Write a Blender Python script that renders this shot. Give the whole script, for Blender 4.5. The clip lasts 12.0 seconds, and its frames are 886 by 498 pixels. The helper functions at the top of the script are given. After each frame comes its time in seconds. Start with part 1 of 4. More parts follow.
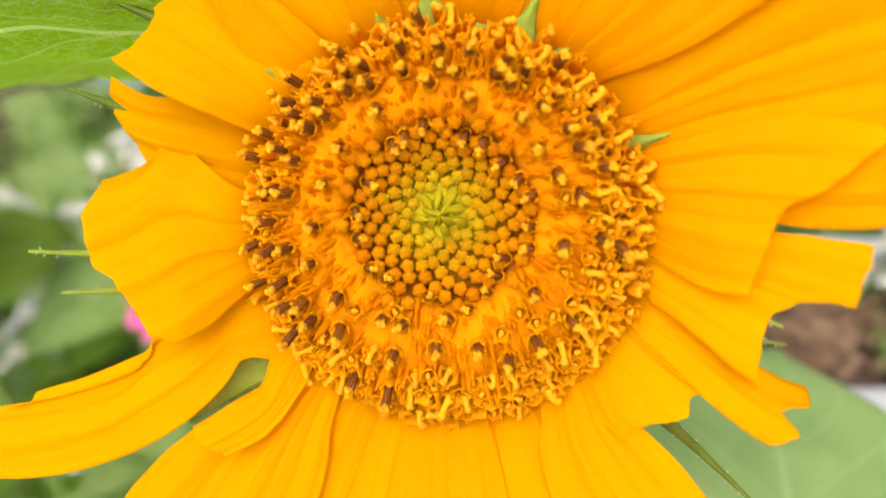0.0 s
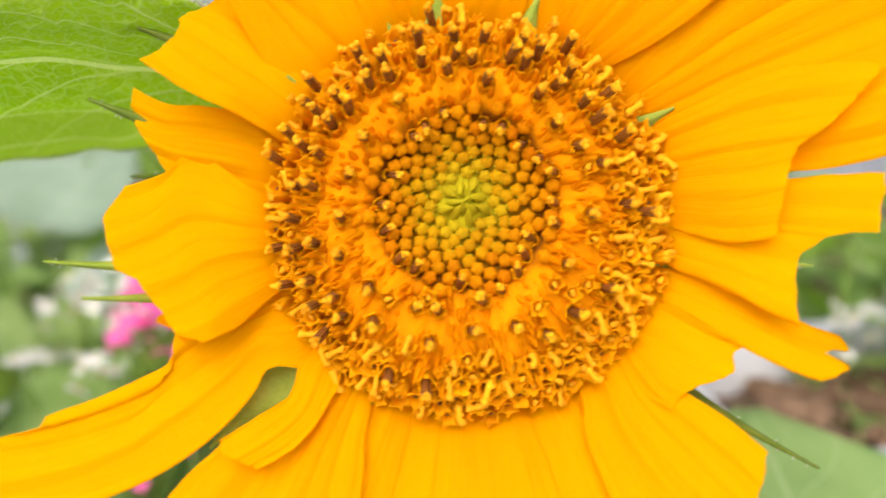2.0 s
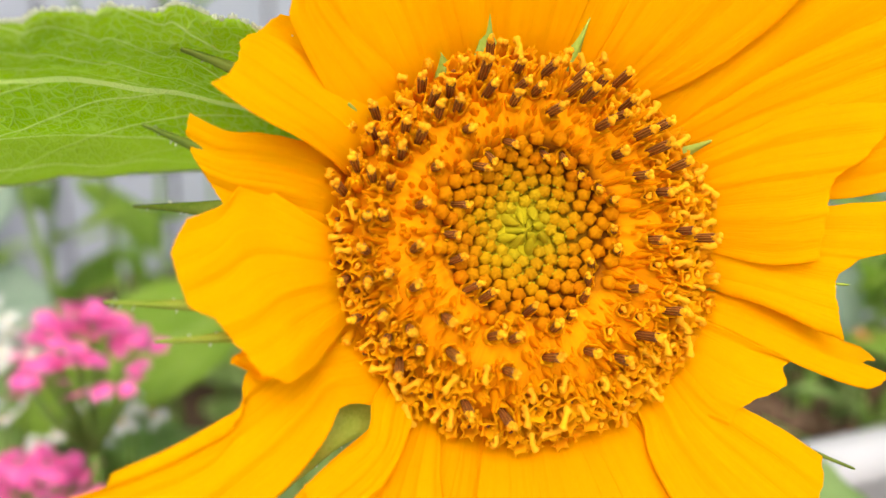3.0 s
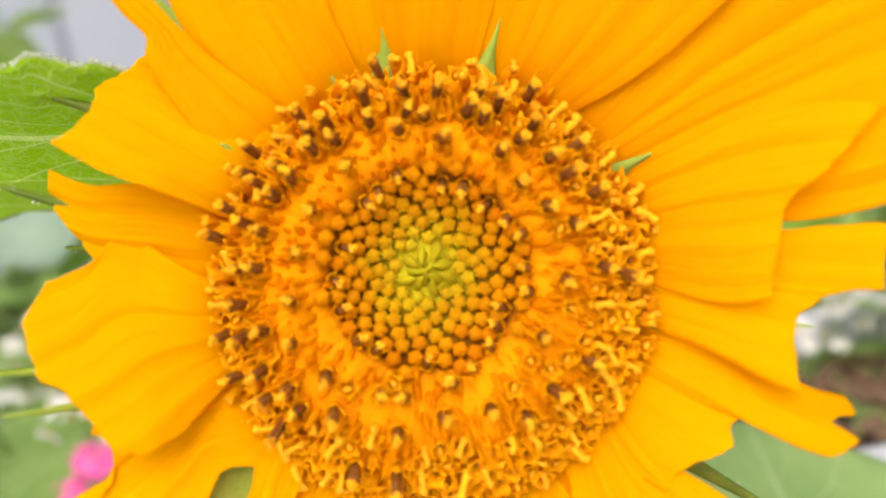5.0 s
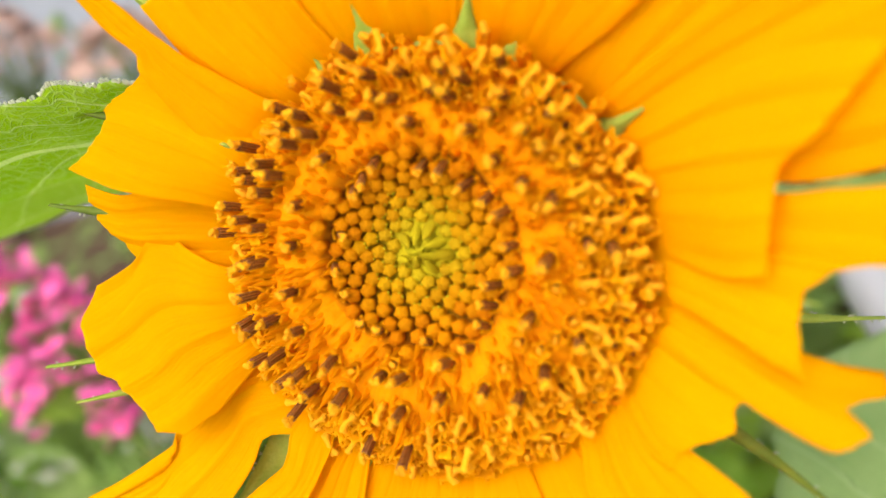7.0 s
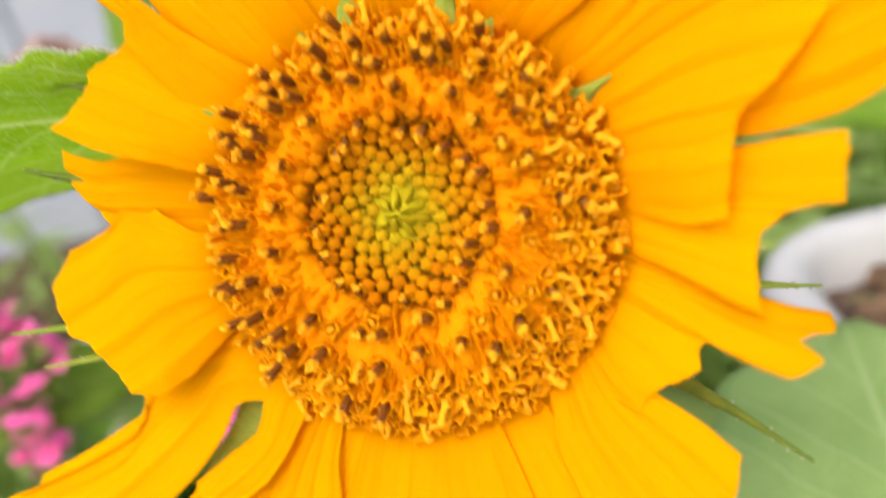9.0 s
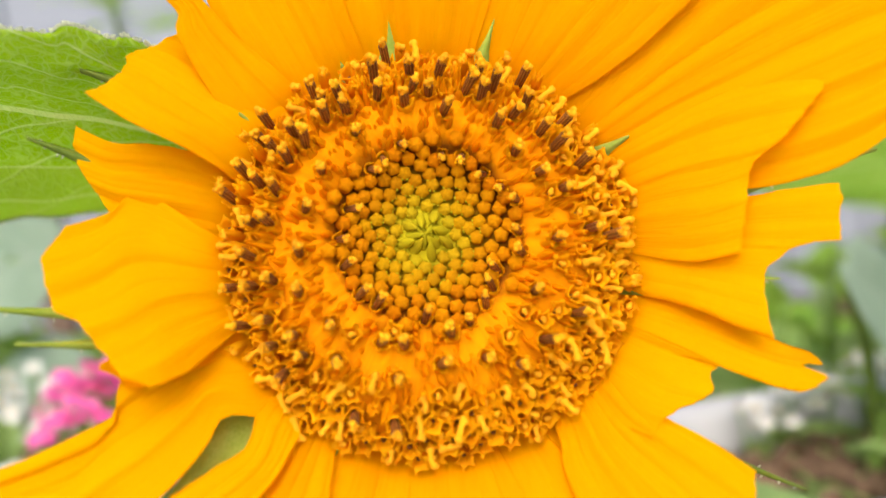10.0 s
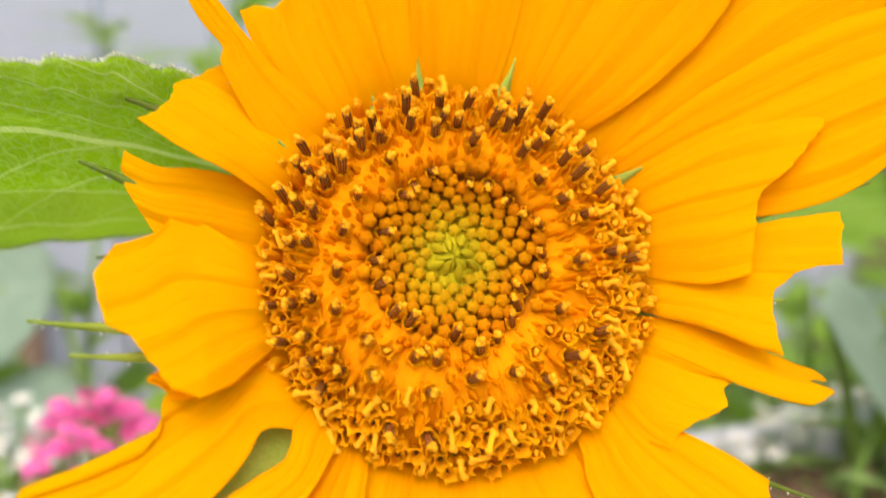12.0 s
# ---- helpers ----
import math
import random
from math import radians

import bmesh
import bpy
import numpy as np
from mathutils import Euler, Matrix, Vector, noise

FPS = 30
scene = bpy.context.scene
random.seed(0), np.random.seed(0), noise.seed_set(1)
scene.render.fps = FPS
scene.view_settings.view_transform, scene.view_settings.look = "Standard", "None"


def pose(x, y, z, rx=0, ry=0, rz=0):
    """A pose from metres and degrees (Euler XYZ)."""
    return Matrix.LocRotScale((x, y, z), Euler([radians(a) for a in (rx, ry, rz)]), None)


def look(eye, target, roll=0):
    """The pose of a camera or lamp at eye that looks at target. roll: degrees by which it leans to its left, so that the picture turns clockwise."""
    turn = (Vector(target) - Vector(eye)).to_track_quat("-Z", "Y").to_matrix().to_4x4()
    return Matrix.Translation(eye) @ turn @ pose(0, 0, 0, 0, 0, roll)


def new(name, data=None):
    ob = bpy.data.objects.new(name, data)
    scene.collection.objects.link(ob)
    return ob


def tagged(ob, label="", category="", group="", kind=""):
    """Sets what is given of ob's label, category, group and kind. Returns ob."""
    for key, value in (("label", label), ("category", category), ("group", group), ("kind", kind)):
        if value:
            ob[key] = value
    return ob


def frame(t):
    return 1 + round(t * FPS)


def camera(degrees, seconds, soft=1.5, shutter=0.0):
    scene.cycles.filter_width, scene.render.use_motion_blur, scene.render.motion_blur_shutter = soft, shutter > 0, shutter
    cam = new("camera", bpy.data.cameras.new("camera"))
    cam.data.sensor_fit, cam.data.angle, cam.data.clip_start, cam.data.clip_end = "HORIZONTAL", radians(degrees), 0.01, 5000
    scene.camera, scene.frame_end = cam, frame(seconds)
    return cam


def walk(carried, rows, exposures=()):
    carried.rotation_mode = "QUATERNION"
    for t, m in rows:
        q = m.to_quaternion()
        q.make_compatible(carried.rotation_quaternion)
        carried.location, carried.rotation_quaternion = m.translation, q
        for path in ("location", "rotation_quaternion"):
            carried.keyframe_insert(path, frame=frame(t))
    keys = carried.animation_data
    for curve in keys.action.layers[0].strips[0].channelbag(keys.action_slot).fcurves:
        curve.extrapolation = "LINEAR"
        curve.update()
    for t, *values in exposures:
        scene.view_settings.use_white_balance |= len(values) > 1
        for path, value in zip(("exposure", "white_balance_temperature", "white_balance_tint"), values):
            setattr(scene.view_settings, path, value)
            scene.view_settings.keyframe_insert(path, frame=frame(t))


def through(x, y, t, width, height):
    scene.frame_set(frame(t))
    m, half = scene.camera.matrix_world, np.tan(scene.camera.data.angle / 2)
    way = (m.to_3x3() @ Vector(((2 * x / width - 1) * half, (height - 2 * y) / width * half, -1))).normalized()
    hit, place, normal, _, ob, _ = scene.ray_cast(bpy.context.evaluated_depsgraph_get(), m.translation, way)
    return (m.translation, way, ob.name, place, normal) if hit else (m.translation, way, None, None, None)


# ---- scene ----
# ---------------------------------------------------------------- camera
cam = camera(58.3, 12.0, soft=1.4, shutter=0.35)
cam.data.dof.use_dof, cam.data.dof.focus_distance, cam.data.dof.aperture_fstop = True, 0.112, 9.5
ROWS = [
    (0.0, 0.0000, 0.0000, 0.5500, 56.00, 0.00, 0.00),
    (0.5, -0.0017, -0.0112, 0.5367, 61.64, -1.34, -0.52),
    (1.0, -0.0129, 0.0000, 0.5301, 63.86, -0.78, -3.29),
    (1.5, -0.0074, -0.0093, 0.5306, 68.34, 0.92, -6.77),
    (2.0, -0.0143, -0.0121, 0.5268, 68.99, 1.56, -6.46),
    (2.5, -0.0356, -0.0028, 0.5237, 69.36, -1.30, -15.40),
    (3.0, -0.0455, -0.0050, 0.5277, 70.61, -1.49, -18.00),
    (3.5, -0.0408, -0.0046, 0.5291, 70.28, -0.17, -18.96),
    (3.7, -0.0359, -0.0041, 0.5307, 70.66, 0.20, -19.03),
    (5.3, 0.0006, 0.0018, 0.5364, 65.11, 6.45, -5.22),
    (5.5, 0.0093, 0.0013, 0.5405, 62.78, 8.17, -2.83),
    (6.0, 0.0302, -0.0017, 0.5478, 59.80, 14.55, 4.31),
    (6.5, 0.0291, -0.0040, 0.5518, 59.33, 16.37, 5.93),
    (7.0, 0.0244, 0.0088, 0.5420, 59.03, 16.71, 4.83),
    (7.2, 0.0236, 0.0082, 0.5423, 59.17, 18.10, 5.36),
    (8.8, 0.0211, -0.0053, 0.5507, 60.35, 15.86, 2.49),
    (9.0, 0.0160, -0.0018, 0.5355, 62.04, 13.68, 0.10),
    (9.5, -0.0020, -0.0047, 0.5234, 68.53, 7.25, -5.73),
    (10.0, -0.0189, -0.0110, 0.5158, 76.77, 2.33, -11.88),
    (10.5, -0.0273, -0.0185, 0.5139, 80.55, 1.28, -14.24),
    (11.0, -0.0295, -0.0173, 0.5078, 79.91, 0.32, -13.82),
    (11.5, -0.0241, -0.0097, 0.5061, 79.43, 0.98, -13.57),
    (12.0, -0.0281, -0.0155, 0.5149, 79.60, 1.42, -13.81),
]
# The phone's own exposure drifts a little round its mean.
EXPOSURES = [(t, 0.57 + d) for t, d in ((0.0, 0.03), (0.5, -0.04), (1.0, 0.0), (1.5, 0.10), (2.0, 0.08), (2.5, 0.07), (3.0, 0.03), (3.5, 0.06), (5.5, 0.07), (6.0, 0.08), (6.5, 0.0), (7.0, 0.08), (9.0, 0.09), (9.5, 0.0), (10.5, 0.04), (11.0, 0.0), (11.5, -0.05), (12.0, 0.0))]
walk(cam, [(t, pose(x, y, z, rx, ry, rz)) for t, x, y, z, rx, ry, rz in ROWS], EXPOSURES)

# ---------------------------------------------------------------- light
GROUND = 0.10
SUN_ELEV, SUN_TURN = 52.0, 200.0
world = bpy.data.worlds.new("world")
scene.world = world
world.use_nodes = True
wn = world.node_tree.nodes
sky = wn.new("ShaderNodeTexSky")
sky.sky_type, sky.sun_disc = "NISHITA", False
sky.sun_elevation, sky.sun_rotation = radians(SUN_ELEV), radians(SUN_TURN)
sky.air_density, sky.dust_density, sky.ozone_density = 1.0, 6.0, 1.0
wn["Background"].inputs["Strength"].default_value = 0.15
world.node_tree.links.new(sky.outputs["Color"], wn["Background"].inputs["Color"])

sun = new("sun", bpy.data.lights.new("sun", "SUN"))
sun.data.energy, sun.data.angle, sun.data.color = 1.1, radians(70), (1.0, 0.97, 0.92)
sa, se = radians(SUN_TURN), radians(SUN_ELEV)
sun_from = Vector((math.sin(sa) * math.cos(se), math.cos(sa) * math.cos(se), math.sin(se)))
sun.matrix_world = look(sun_from * 3, (0, 0, 0))


# ---------------------------------------------------------------- materials
class Mat:
    """A node material under construction."""

    def __init__(self, name, rough=0.6, metal=0.0, spec=0.4):
        self.m = bpy.data.materials.new(name)
        self.m.use_nodes = True
        self.t = self.m.node_tree
        self.bsdf = self.t.nodes["Principled BSDF"]
        self.bsdf.inputs["Roughness"].default_value = rough
        self.bsdf.inputs["Metallic"].default_value = metal
        self.bsdf.inputs["Specular IOR Level"].default_value = spec

    def node(self, kind, **values):
        n = self.t.nodes.new(kind)
        for key, value in values.items():
            n.inputs[key.replace("_", " ")].default_value = value
        return n

    def link(self, a, b):
        self.t.links.new(a, b)

    def coords(self, which="Object", scale=(1, 1, 1)):
        tc, mp = self.node("ShaderNodeTexCoord"), self.node("ShaderNodeMapping")
        mp.inputs["Scale"].default_value = scale
        self.link(tc.outputs[which], mp.inputs["Vector"])
        return mp.outputs["Vector"]

    def noise(self, vec, scale, detail=3.0, rough=0.55):
        n = self.node("ShaderNodeTexNoise", Scale=scale, Detail=detail, Roughness=rough)
        self.link(vec, n.inputs["Vector"])
        return n.outputs["Fac"]

    def ramp(self, fac, stops):
        r = self.node("ShaderNodeValToRGB")
        while len(r.color_ramp.elements) < len(stops):
            r.color_ramp.elements.new(0.5)
        for e, (p, c) in zip(r.color_ramp.elements, stops):
            e.position, e.color = p, (*c, 1.0)
        self.link(fac, r.inputs["Fac"])
        return r.outputs["Color"]

    def mix(self, fac, a, b, mode="MIX"):
        n = self.t.nodes.new("ShaderNodeMix")
        n.data_type, n.blend_type = "RGBA", mode
        for value, socket in ((fac, n.inputs[0]), (a, n.inputs[6]), (b, n.inputs[7])):
            if hasattr(value, "is_linked"):
                self.link(value, socket)
            elif isinstance(value, (int, float)):
                socket.default_value = value
            else:
                socket.default_value = (*value, 1.0)
        return n.outputs[2]

    def math(self, op, a, b=0.0):
        n = self.t.nodes.new("ShaderNodeMath")
        n.operation = op
        for value, socket in ((a, n.inputs[0]), (b, n.inputs[1])):
            if hasattr(value, "is_linked"):
                self.link(value, socket)
            else:
                socket.default_value = value
        return n.outputs[0]

    def jitter(self, colour, amount=0.12, hue=0.01):
        """Varies a colour from object to object."""
        info = self.node("ShaderNodeObjectInfo")
        h = self.node("ShaderNodeHueSaturation")
        self.link(colour, h.inputs["Color"])
        self.link(self.math("MULTIPLY_ADD", info.outputs["Random"], amount), h.inputs["Value"])
        h.inputs["Value"].links[0].from_node.inputs[2].default_value = 1 - amount / 2
        self.link(self.math("MULTIPLY_ADD", info.outputs["Random"], hue), h.inputs["Hue"])
        h.inputs["Hue"].links[0].from_node.inputs[2].default_value = 0.5 - hue / 2
        return h.outputs["Color"]

    def finish(self, colour=None, bump=None, strength=0.3, distance=0.001, translucent=0.0, through=None):
        if colour is not None:
            if hasattr(colour, "is_linked"):
                self.link(colour, self.bsdf.inputs["Base Color"])
            else:
                self.bsdf.inputs["Base Color"].default_value = (*colour, 1.0)
        normal = None
        if bump is not None:
            b = self.node("ShaderNodeBump", Strength=strength, Distance=distance)
            self.link(bump, b.inputs["Height"])
            normal = b.outputs["Normal"]
            self.link(normal, self.bsdf.inputs["Normal"])
        if translucent > 0:
            tr, mx = self.node("ShaderNodeBsdfTranslucent"), self.node("ShaderNodeMixShader", Fac=translucent)
            src = through if through is not None else colour
            if hasattr(src, "is_linked"):
                self.link(src, tr.inputs["Color"])
            else:
                tr.inputs["Color"].default_value = (*src, 1.0)
            if normal is not None:
                self.link(normal, tr.inputs["Normal"])
            self.link(self.bsdf.outputs[0], mx.inputs[1])
            self.link(tr.outputs[0], mx.inputs[2])
            self.link(mx.outputs[0], self.t.nodes["Material Output"].inputs["Surface"])
        return self.m


def petal_material():
    k = Mat("petal_gold", rough=0.8, spec=0.02)
    uv = k.coords("UV")
    sep = k.node("ShaderNodeSeparateXYZ")
    k.link(uv, sep.inputs[0])
    along = k.ramp(sep.outputs["X"], [(0.0, (0.90, 0.395, 0.0)), (0.3, (0.92, 0.468, 0.0)), (1.0, (0.93, 0.53, 0.0))])
    veins = k.noise(k.coords("UV", (2.2, 34, 1)), 1.6, 4)
    fine = k.noise(k.coords("UV", (5, 120, 1)), 1.5, 2)
    spots = k.noise(k.coords("Object", (1, 1, 1)), 0.12, 2)
    c = k.mix(k.ramp(veins, [(0.35, (0, 0, 0)), (0.7, (0.6, 0.6, 0.6))]), along, (0.90, 0.40, 0.0))
    c = k.mix(k.ramp(spots, [(0.4, (0, 0, 0)), (0.75, (0.4, 0.4, 0.4))]), c, (0.93, 0.46, 0.0))
    c = k.jitter(c, 0.05, 0.006)
    h = k.math("ADD", k.math("MULTIPLY", veins, 1.0), k.math("MULTIPLY", fine, 0.35))
    return k.finish(c, h, 0.4, 0.0006, translucent=0.5, through=(0.96, 0.525, 0.0))


def plain_material(name, dark, light, scale=0.8, rough=0.6, spec=0.3, bump=0.3, translucent=0.0, jit=0.15, hue=0.012, dist=0.0003):
    """Two close colours mixed by noise at two sizes."""
    k = Mat(name, rough, spec=spec)
    v = k.coords("Object")
    big, small = k.noise(v, scale, 3), k.noise(v, scale * 7, 3)
    f = k.math("ADD", k.math("MULTIPLY", big, 0.65), k.math("MULTIPLY", small, 0.35))
    c = k.mix(k.ramp(f, [(0.32, (0, 0, 0)), (0.68, (1, 1, 1))]), dark, light)
    return k.finish(k.jitter(c, jit, hue), small, bump, dist, translucent)


def anther_material():
    k = Mat("anther_brown", rough=0.55)
    v = k.coords("Object")
    sep = k.node("ShaderNodeSeparateXYZ")
    k.link(v, sep.inputs[0])
    turn = k.math("ARCTAN2", sep.outputs["Y"], sep.outputs["X"])
    stripe = k.math("SINE", k.math("MULTIPLY", turn, 10.0))
    c = k.mix(k.ramp(stripe, [(0.7, (0, 0, 0)), (0.95, (1, 1, 1))]), (0.165, 0.046, 0.004), (0.48, 0.21, 0.03))
    return k.finish(k.jitter(c, 0.4), stripe, 0.4, 0.0002)


def leaf_material(name, dark, light, vein, veins=9.0, translucent=0.35, rough=0.55, network=0.22, sweep=0.62, fold=None):
    """Leaf tissue with a pale midrib, side veins and a fine net, laid out along the leaf's own length."""
    k = Mat(name, rough, spec=0.15)
    uv = k.coords("UV")
    sep = k.node("ShaderNodeSeparateXYZ")
    k.link(uv, sep.inputs[0])
    off = k.math("ABSOLUTE", k.math("SUBTRACT", sep.outputs["Y"], 0.5))
    mid = k.math("LESS_THAN", off, 0.014)
    warp = k.math("MULTIPLY", k.noise(uv, 6, 2), 0.05)
    slant = k.math("ADD", k.math("SUBTRACT", sep.outputs["X"], k.math("MULTIPLY", k.math("POWER", off, 0.8), sweep)), warp)
    side = k.math("ABSOLUTE", k.math("SUBTRACT", k.math("FRACT", k.math("MULTIPLY", slant, veins)), 0.5))
    ribs = k.ramp(side, [(0.012, (1, 1, 1)), (0.045, (0, 0, 0))])
    swirl = k.node("ShaderNodeTexNoise", Scale=14.0, Detail=2.0)
    k.link(k.coords("UV", (2.4, 1.0, 1)), swirl.inputs["Vector"])
    wavy = k.mix(0.07, k.coords("UV", (2.4, 1.0, 1)), swirl.outputs["Color"], "ADD")
    cells = k.node("ShaderNodeTexVoronoi", Scale=24.0)
    cells.feature = "DISTANCE_TO_EDGE"
    k.link(wavy, cells.inputs["Vector"])
    finer = k.node("ShaderNodeTexVoronoi", Scale=70.0)
    finer.feature = "DISTANCE_TO_EDGE"
    k.link(wavy, finer.inputs["Vector"])
    coarse = k.ramp(cells.outputs["Distance"], [(0.0, (1, 1, 1)), (0.13, (0, 0, 0))])
    net = k.math("MAXIMUM", coarse, k.math("MULTIPLY", k.ramp(finer.outputs["Distance"], [(0.0, (1, 1, 1)), (0.14, (0, 0, 0))]), 0.55))
    patch = k.noise(uv, 4, 3)
    c = k.mix(k.ramp(patch, [(0.3, (0, 0, 0)), (0.7, (1, 1, 1))]), dark, light)
    c = k.mix(k.math("MULTIPLY", net, network), c, vein)
    lines = k.math("MAXIMUM", k.math("MULTIPLY", ribs, 0.8), mid)
    c = k.jitter(k.mix(k.math("MULTIPLY", lines, 0.8), c, vein), 0.18, 0.015)
    if fold is not None:
        c = k.mix(k.math("MULTIPLY", k.math("GREATER_THAN", sep.outputs["Y"], fold[0]), 0.6), c, fold[1])
        crease = k.math("LESS_THAN", k.math("ABSOLUTE", k.math("SUBTRACT", sep.outputs["Y"], fold[0] - 0.006)), 0.006)
        fold_rib = k.math("LESS_THAN", k.math("ABSOLUTE", k.math("SUBTRACT", sep.outputs["Y"], 0.88)), 0.005)
        c = k.mix(k.math("MULTIPLY", k.math("MAXIMUM", crease, fold_rib), 0.6), c, vein)
    h = k.math("ADD", k.math("MULTIPLY", lines, 0.8), k.math("MULTIPLY", net, 0.5))
    return k.finish(c, h, 0.7, 0.0005, translucent)


M_PETAL = petal_material()
M_ANTHER = anther_material()
M_COROLLA = plain_material("corolla_orange", (0.84, 0.365, 0.002), (0.90, 0.44, 0.003), 0.5, translucent=0.4, rough=0.8, spec=0.04, bump=0.1)
M_FILL = plain_material("young_floret_orange", (0.80, 0.33, 0.001), (0.89, 0.41, 0.001), 0.4, translucent=0.5, rough=0.85, spec=0.02, bump=0.05, jit=0.06)
M_POLLEN = plain_material("stigma_yellow", (0.89, 0.425, 0.008), (0.94, 0.51, 0.022), 0.9, rough=0.85, spec=0.05, translucent=0.3)
BUD_STOPS = ((0.50, 0.415, 0.012), (0.52, 0.415, 0.011), (0.54, 0.385, 0.009), (0.56, 0.335, 0.006), (0.57, 0.285, 0.003), (0.585, 0.25, 0.002), (0.61, 0.225, 0.0015), (0.66, 0.225, 0.001))
M_BUDS = [plain_material("bud_" + name, tuple(c * 0.80 for c in rgb), tuple(c * 1.02 for c in rgb), 0.7, translucent=0.2, rough=0.8, spec=0.03, jit=0.14) for name, rgb in zip(("green", "lime", "olive", "straw", "yellow", "amber", "ochre", "orange"), BUD_STOPS)]


def disc_material():
    """Brown among the closed buds, deepened for the shade in the gaps; orange flesh further out, darker under the rim.
    """
    k = Mat("disc_flesh", rough=0.85, spec=0.02)
    v = k.coords("Object", (1, 1, 0))
    far = k.node("ShaderNodeVectorMath")
    far.operation = "LENGTH"
    k.link(v, far.inputs[0])
    n = k.noise(k.coords("Object"), 0.6, 3)
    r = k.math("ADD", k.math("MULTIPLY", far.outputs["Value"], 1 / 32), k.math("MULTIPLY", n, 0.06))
    way = k.node("ShaderNodeVectorMath")
    way.operation = "NORMALIZE"
    k.link(v, way.inputs[0])
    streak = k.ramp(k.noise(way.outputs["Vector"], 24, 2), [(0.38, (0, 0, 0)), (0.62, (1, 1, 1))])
    # Gap shade is painted in: dark stop at the buds, dimmer stops at the rim.
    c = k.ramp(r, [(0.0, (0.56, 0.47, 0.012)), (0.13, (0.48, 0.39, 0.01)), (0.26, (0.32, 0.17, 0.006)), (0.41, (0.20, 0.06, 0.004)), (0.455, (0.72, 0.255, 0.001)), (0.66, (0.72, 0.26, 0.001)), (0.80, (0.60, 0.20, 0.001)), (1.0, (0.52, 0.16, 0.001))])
    # Darker orange radial streaks outside the bud zone.
    streaked = k.math("MULTIPLY", k.math("GREATER_THAN", far.outputs["Value"], 13.5), k.math("MULTIPLY", streak, 0.4))
    c = k.mix(streaked, c, (0.54, 0.165, 0.002))
    return k.finish(c, n, 0.4, 0.0004)


M_DISC = disc_material()
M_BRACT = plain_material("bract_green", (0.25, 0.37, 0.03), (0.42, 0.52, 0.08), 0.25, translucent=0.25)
# Shaded copy of the bract green: the shade is put into the colour.
M_BRACT_SHADED = plain_material("bract_shade_green", (0.10, 0.17, 0.015), (0.20, 0.27, 0.03), 0.25, translucent=0.2)
M_STEM = plain_material("stem_green", (0.12, 0.21, 0.03), (0.20, 0.30, 0.06), 0.12, rough=0.7)
M_HAIR = plain_material("leaf_hair", (0.55, 0.62, 0.40), (0.70, 0.74, 0.55), 1.0, translucent=0.3)
M_LEAF = leaf_material("sunflower_leaf", (0.39, 0.59, 0.006), (0.55, 0.75, 0.015), (0.87, 0.95, 0.52), 7.0, 0.66, network=0.36, sweep=0.85, fold=(0.75, (0.56, 0.74, 0.12)))
M_SAGE = leaf_material("dusty_leaf", (0.27, 0.41, 0.125), (0.38, 0.52, 0.18), (0.44, 0.57, 0.24), 6.0, 0.35, network=0.1)
M_GREEN = leaf_material("garden_leaf", (0.29, 0.46, 0.10), (0.49, 0.66, 0.23), (0.55, 0.70, 0.30), 8.0, 0.52)
M_LIME = leaf_material("young_leaf", (0.22, 0.42, 0.03), (0.38, 0.58, 0.08), (0.46, 0.62, 0.18), 8.0, 0.55)
M_BLUE = leaf_material("bluish_blade", (0.30, 0.43, 0.30), (0.42, 0.55, 0.42), (0.48, 0.60, 0.48), 3.0, 0.45)
M_PINK = plain_material("pink_bloom", (0.80, 0.07, 0.34), (0.92, 0.25, 0.56), 120.0, jit=0.35, translucent=0.25)
M_FADED = plain_material("faded_bloom", (0.48, 0.31, 0.25), (0.66, 0.48, 0.41), 120.0, jit=0.35, translucent=0.25)
M_APRICOT = plain_material("apricot_bloom", (0.62, 0.24, 0.08), (0.78, 0.38, 0.15), 120.0, jit=0.3, translucent=0.25)
M_WHITE = plain_material("white_bloom", (0.74, 0.76, 0.72), (0.88, 0.88, 0.84), 120.0, jit=0.12, translucent=0.25)
M_EYE = plain_material("bloom_eye", (0.55, 0.30, 0.02), (0.75, 0.46, 0.04), 200.0)
M_POT = plain_material("white_glaze", (0.42, 0.43, 0.445), (0.49, 0.495, 0.50), 9.0, rough=0.3, spec=0.5, bump=0.1, jit=0.0)
M_SOIL = plain_material("dark_soil", (0.06, 0.04, 0.028), (0.18, 0.12, 0.085), 30.0, rough=0.95, bump=1.0, jit=0.0, dist=0.01)


def ground_material():
    """Dark soil in the bed; unseen pale ground added in front of it to bounce light up."""
    k = Mat("bed_and_path", 0.95, spec=0.1)
    v = k.coords("Object")
    sep = k.node("ShaderNodeSeparateXYZ")
    k.link(v, sep.inputs[0])
    big, small = k.noise(v, 4.0, 4), k.noise(v, 60.0, 4)
    soil = k.mix(small, (0.04, 0.026, 0.017), (0.13, 0.085, 0.055))
    # Pale tone added out of view, a reflector for the leaf undersides.
    bounce = k.mix(small, (0.34, 0.32, 0.29), (0.56, 0.54, 0.50))
    rim = k.math("ADD", sep.outputs["Y"], k.math("MULTIPLY", big, 0.05))
    c = k.mix(k.ramp(rim, [(0.10, (1, 1, 1)), (0.125, (0, 0, 0))]), soil, bounce)
    return k.finish(c, small, 1.0, 0.008)


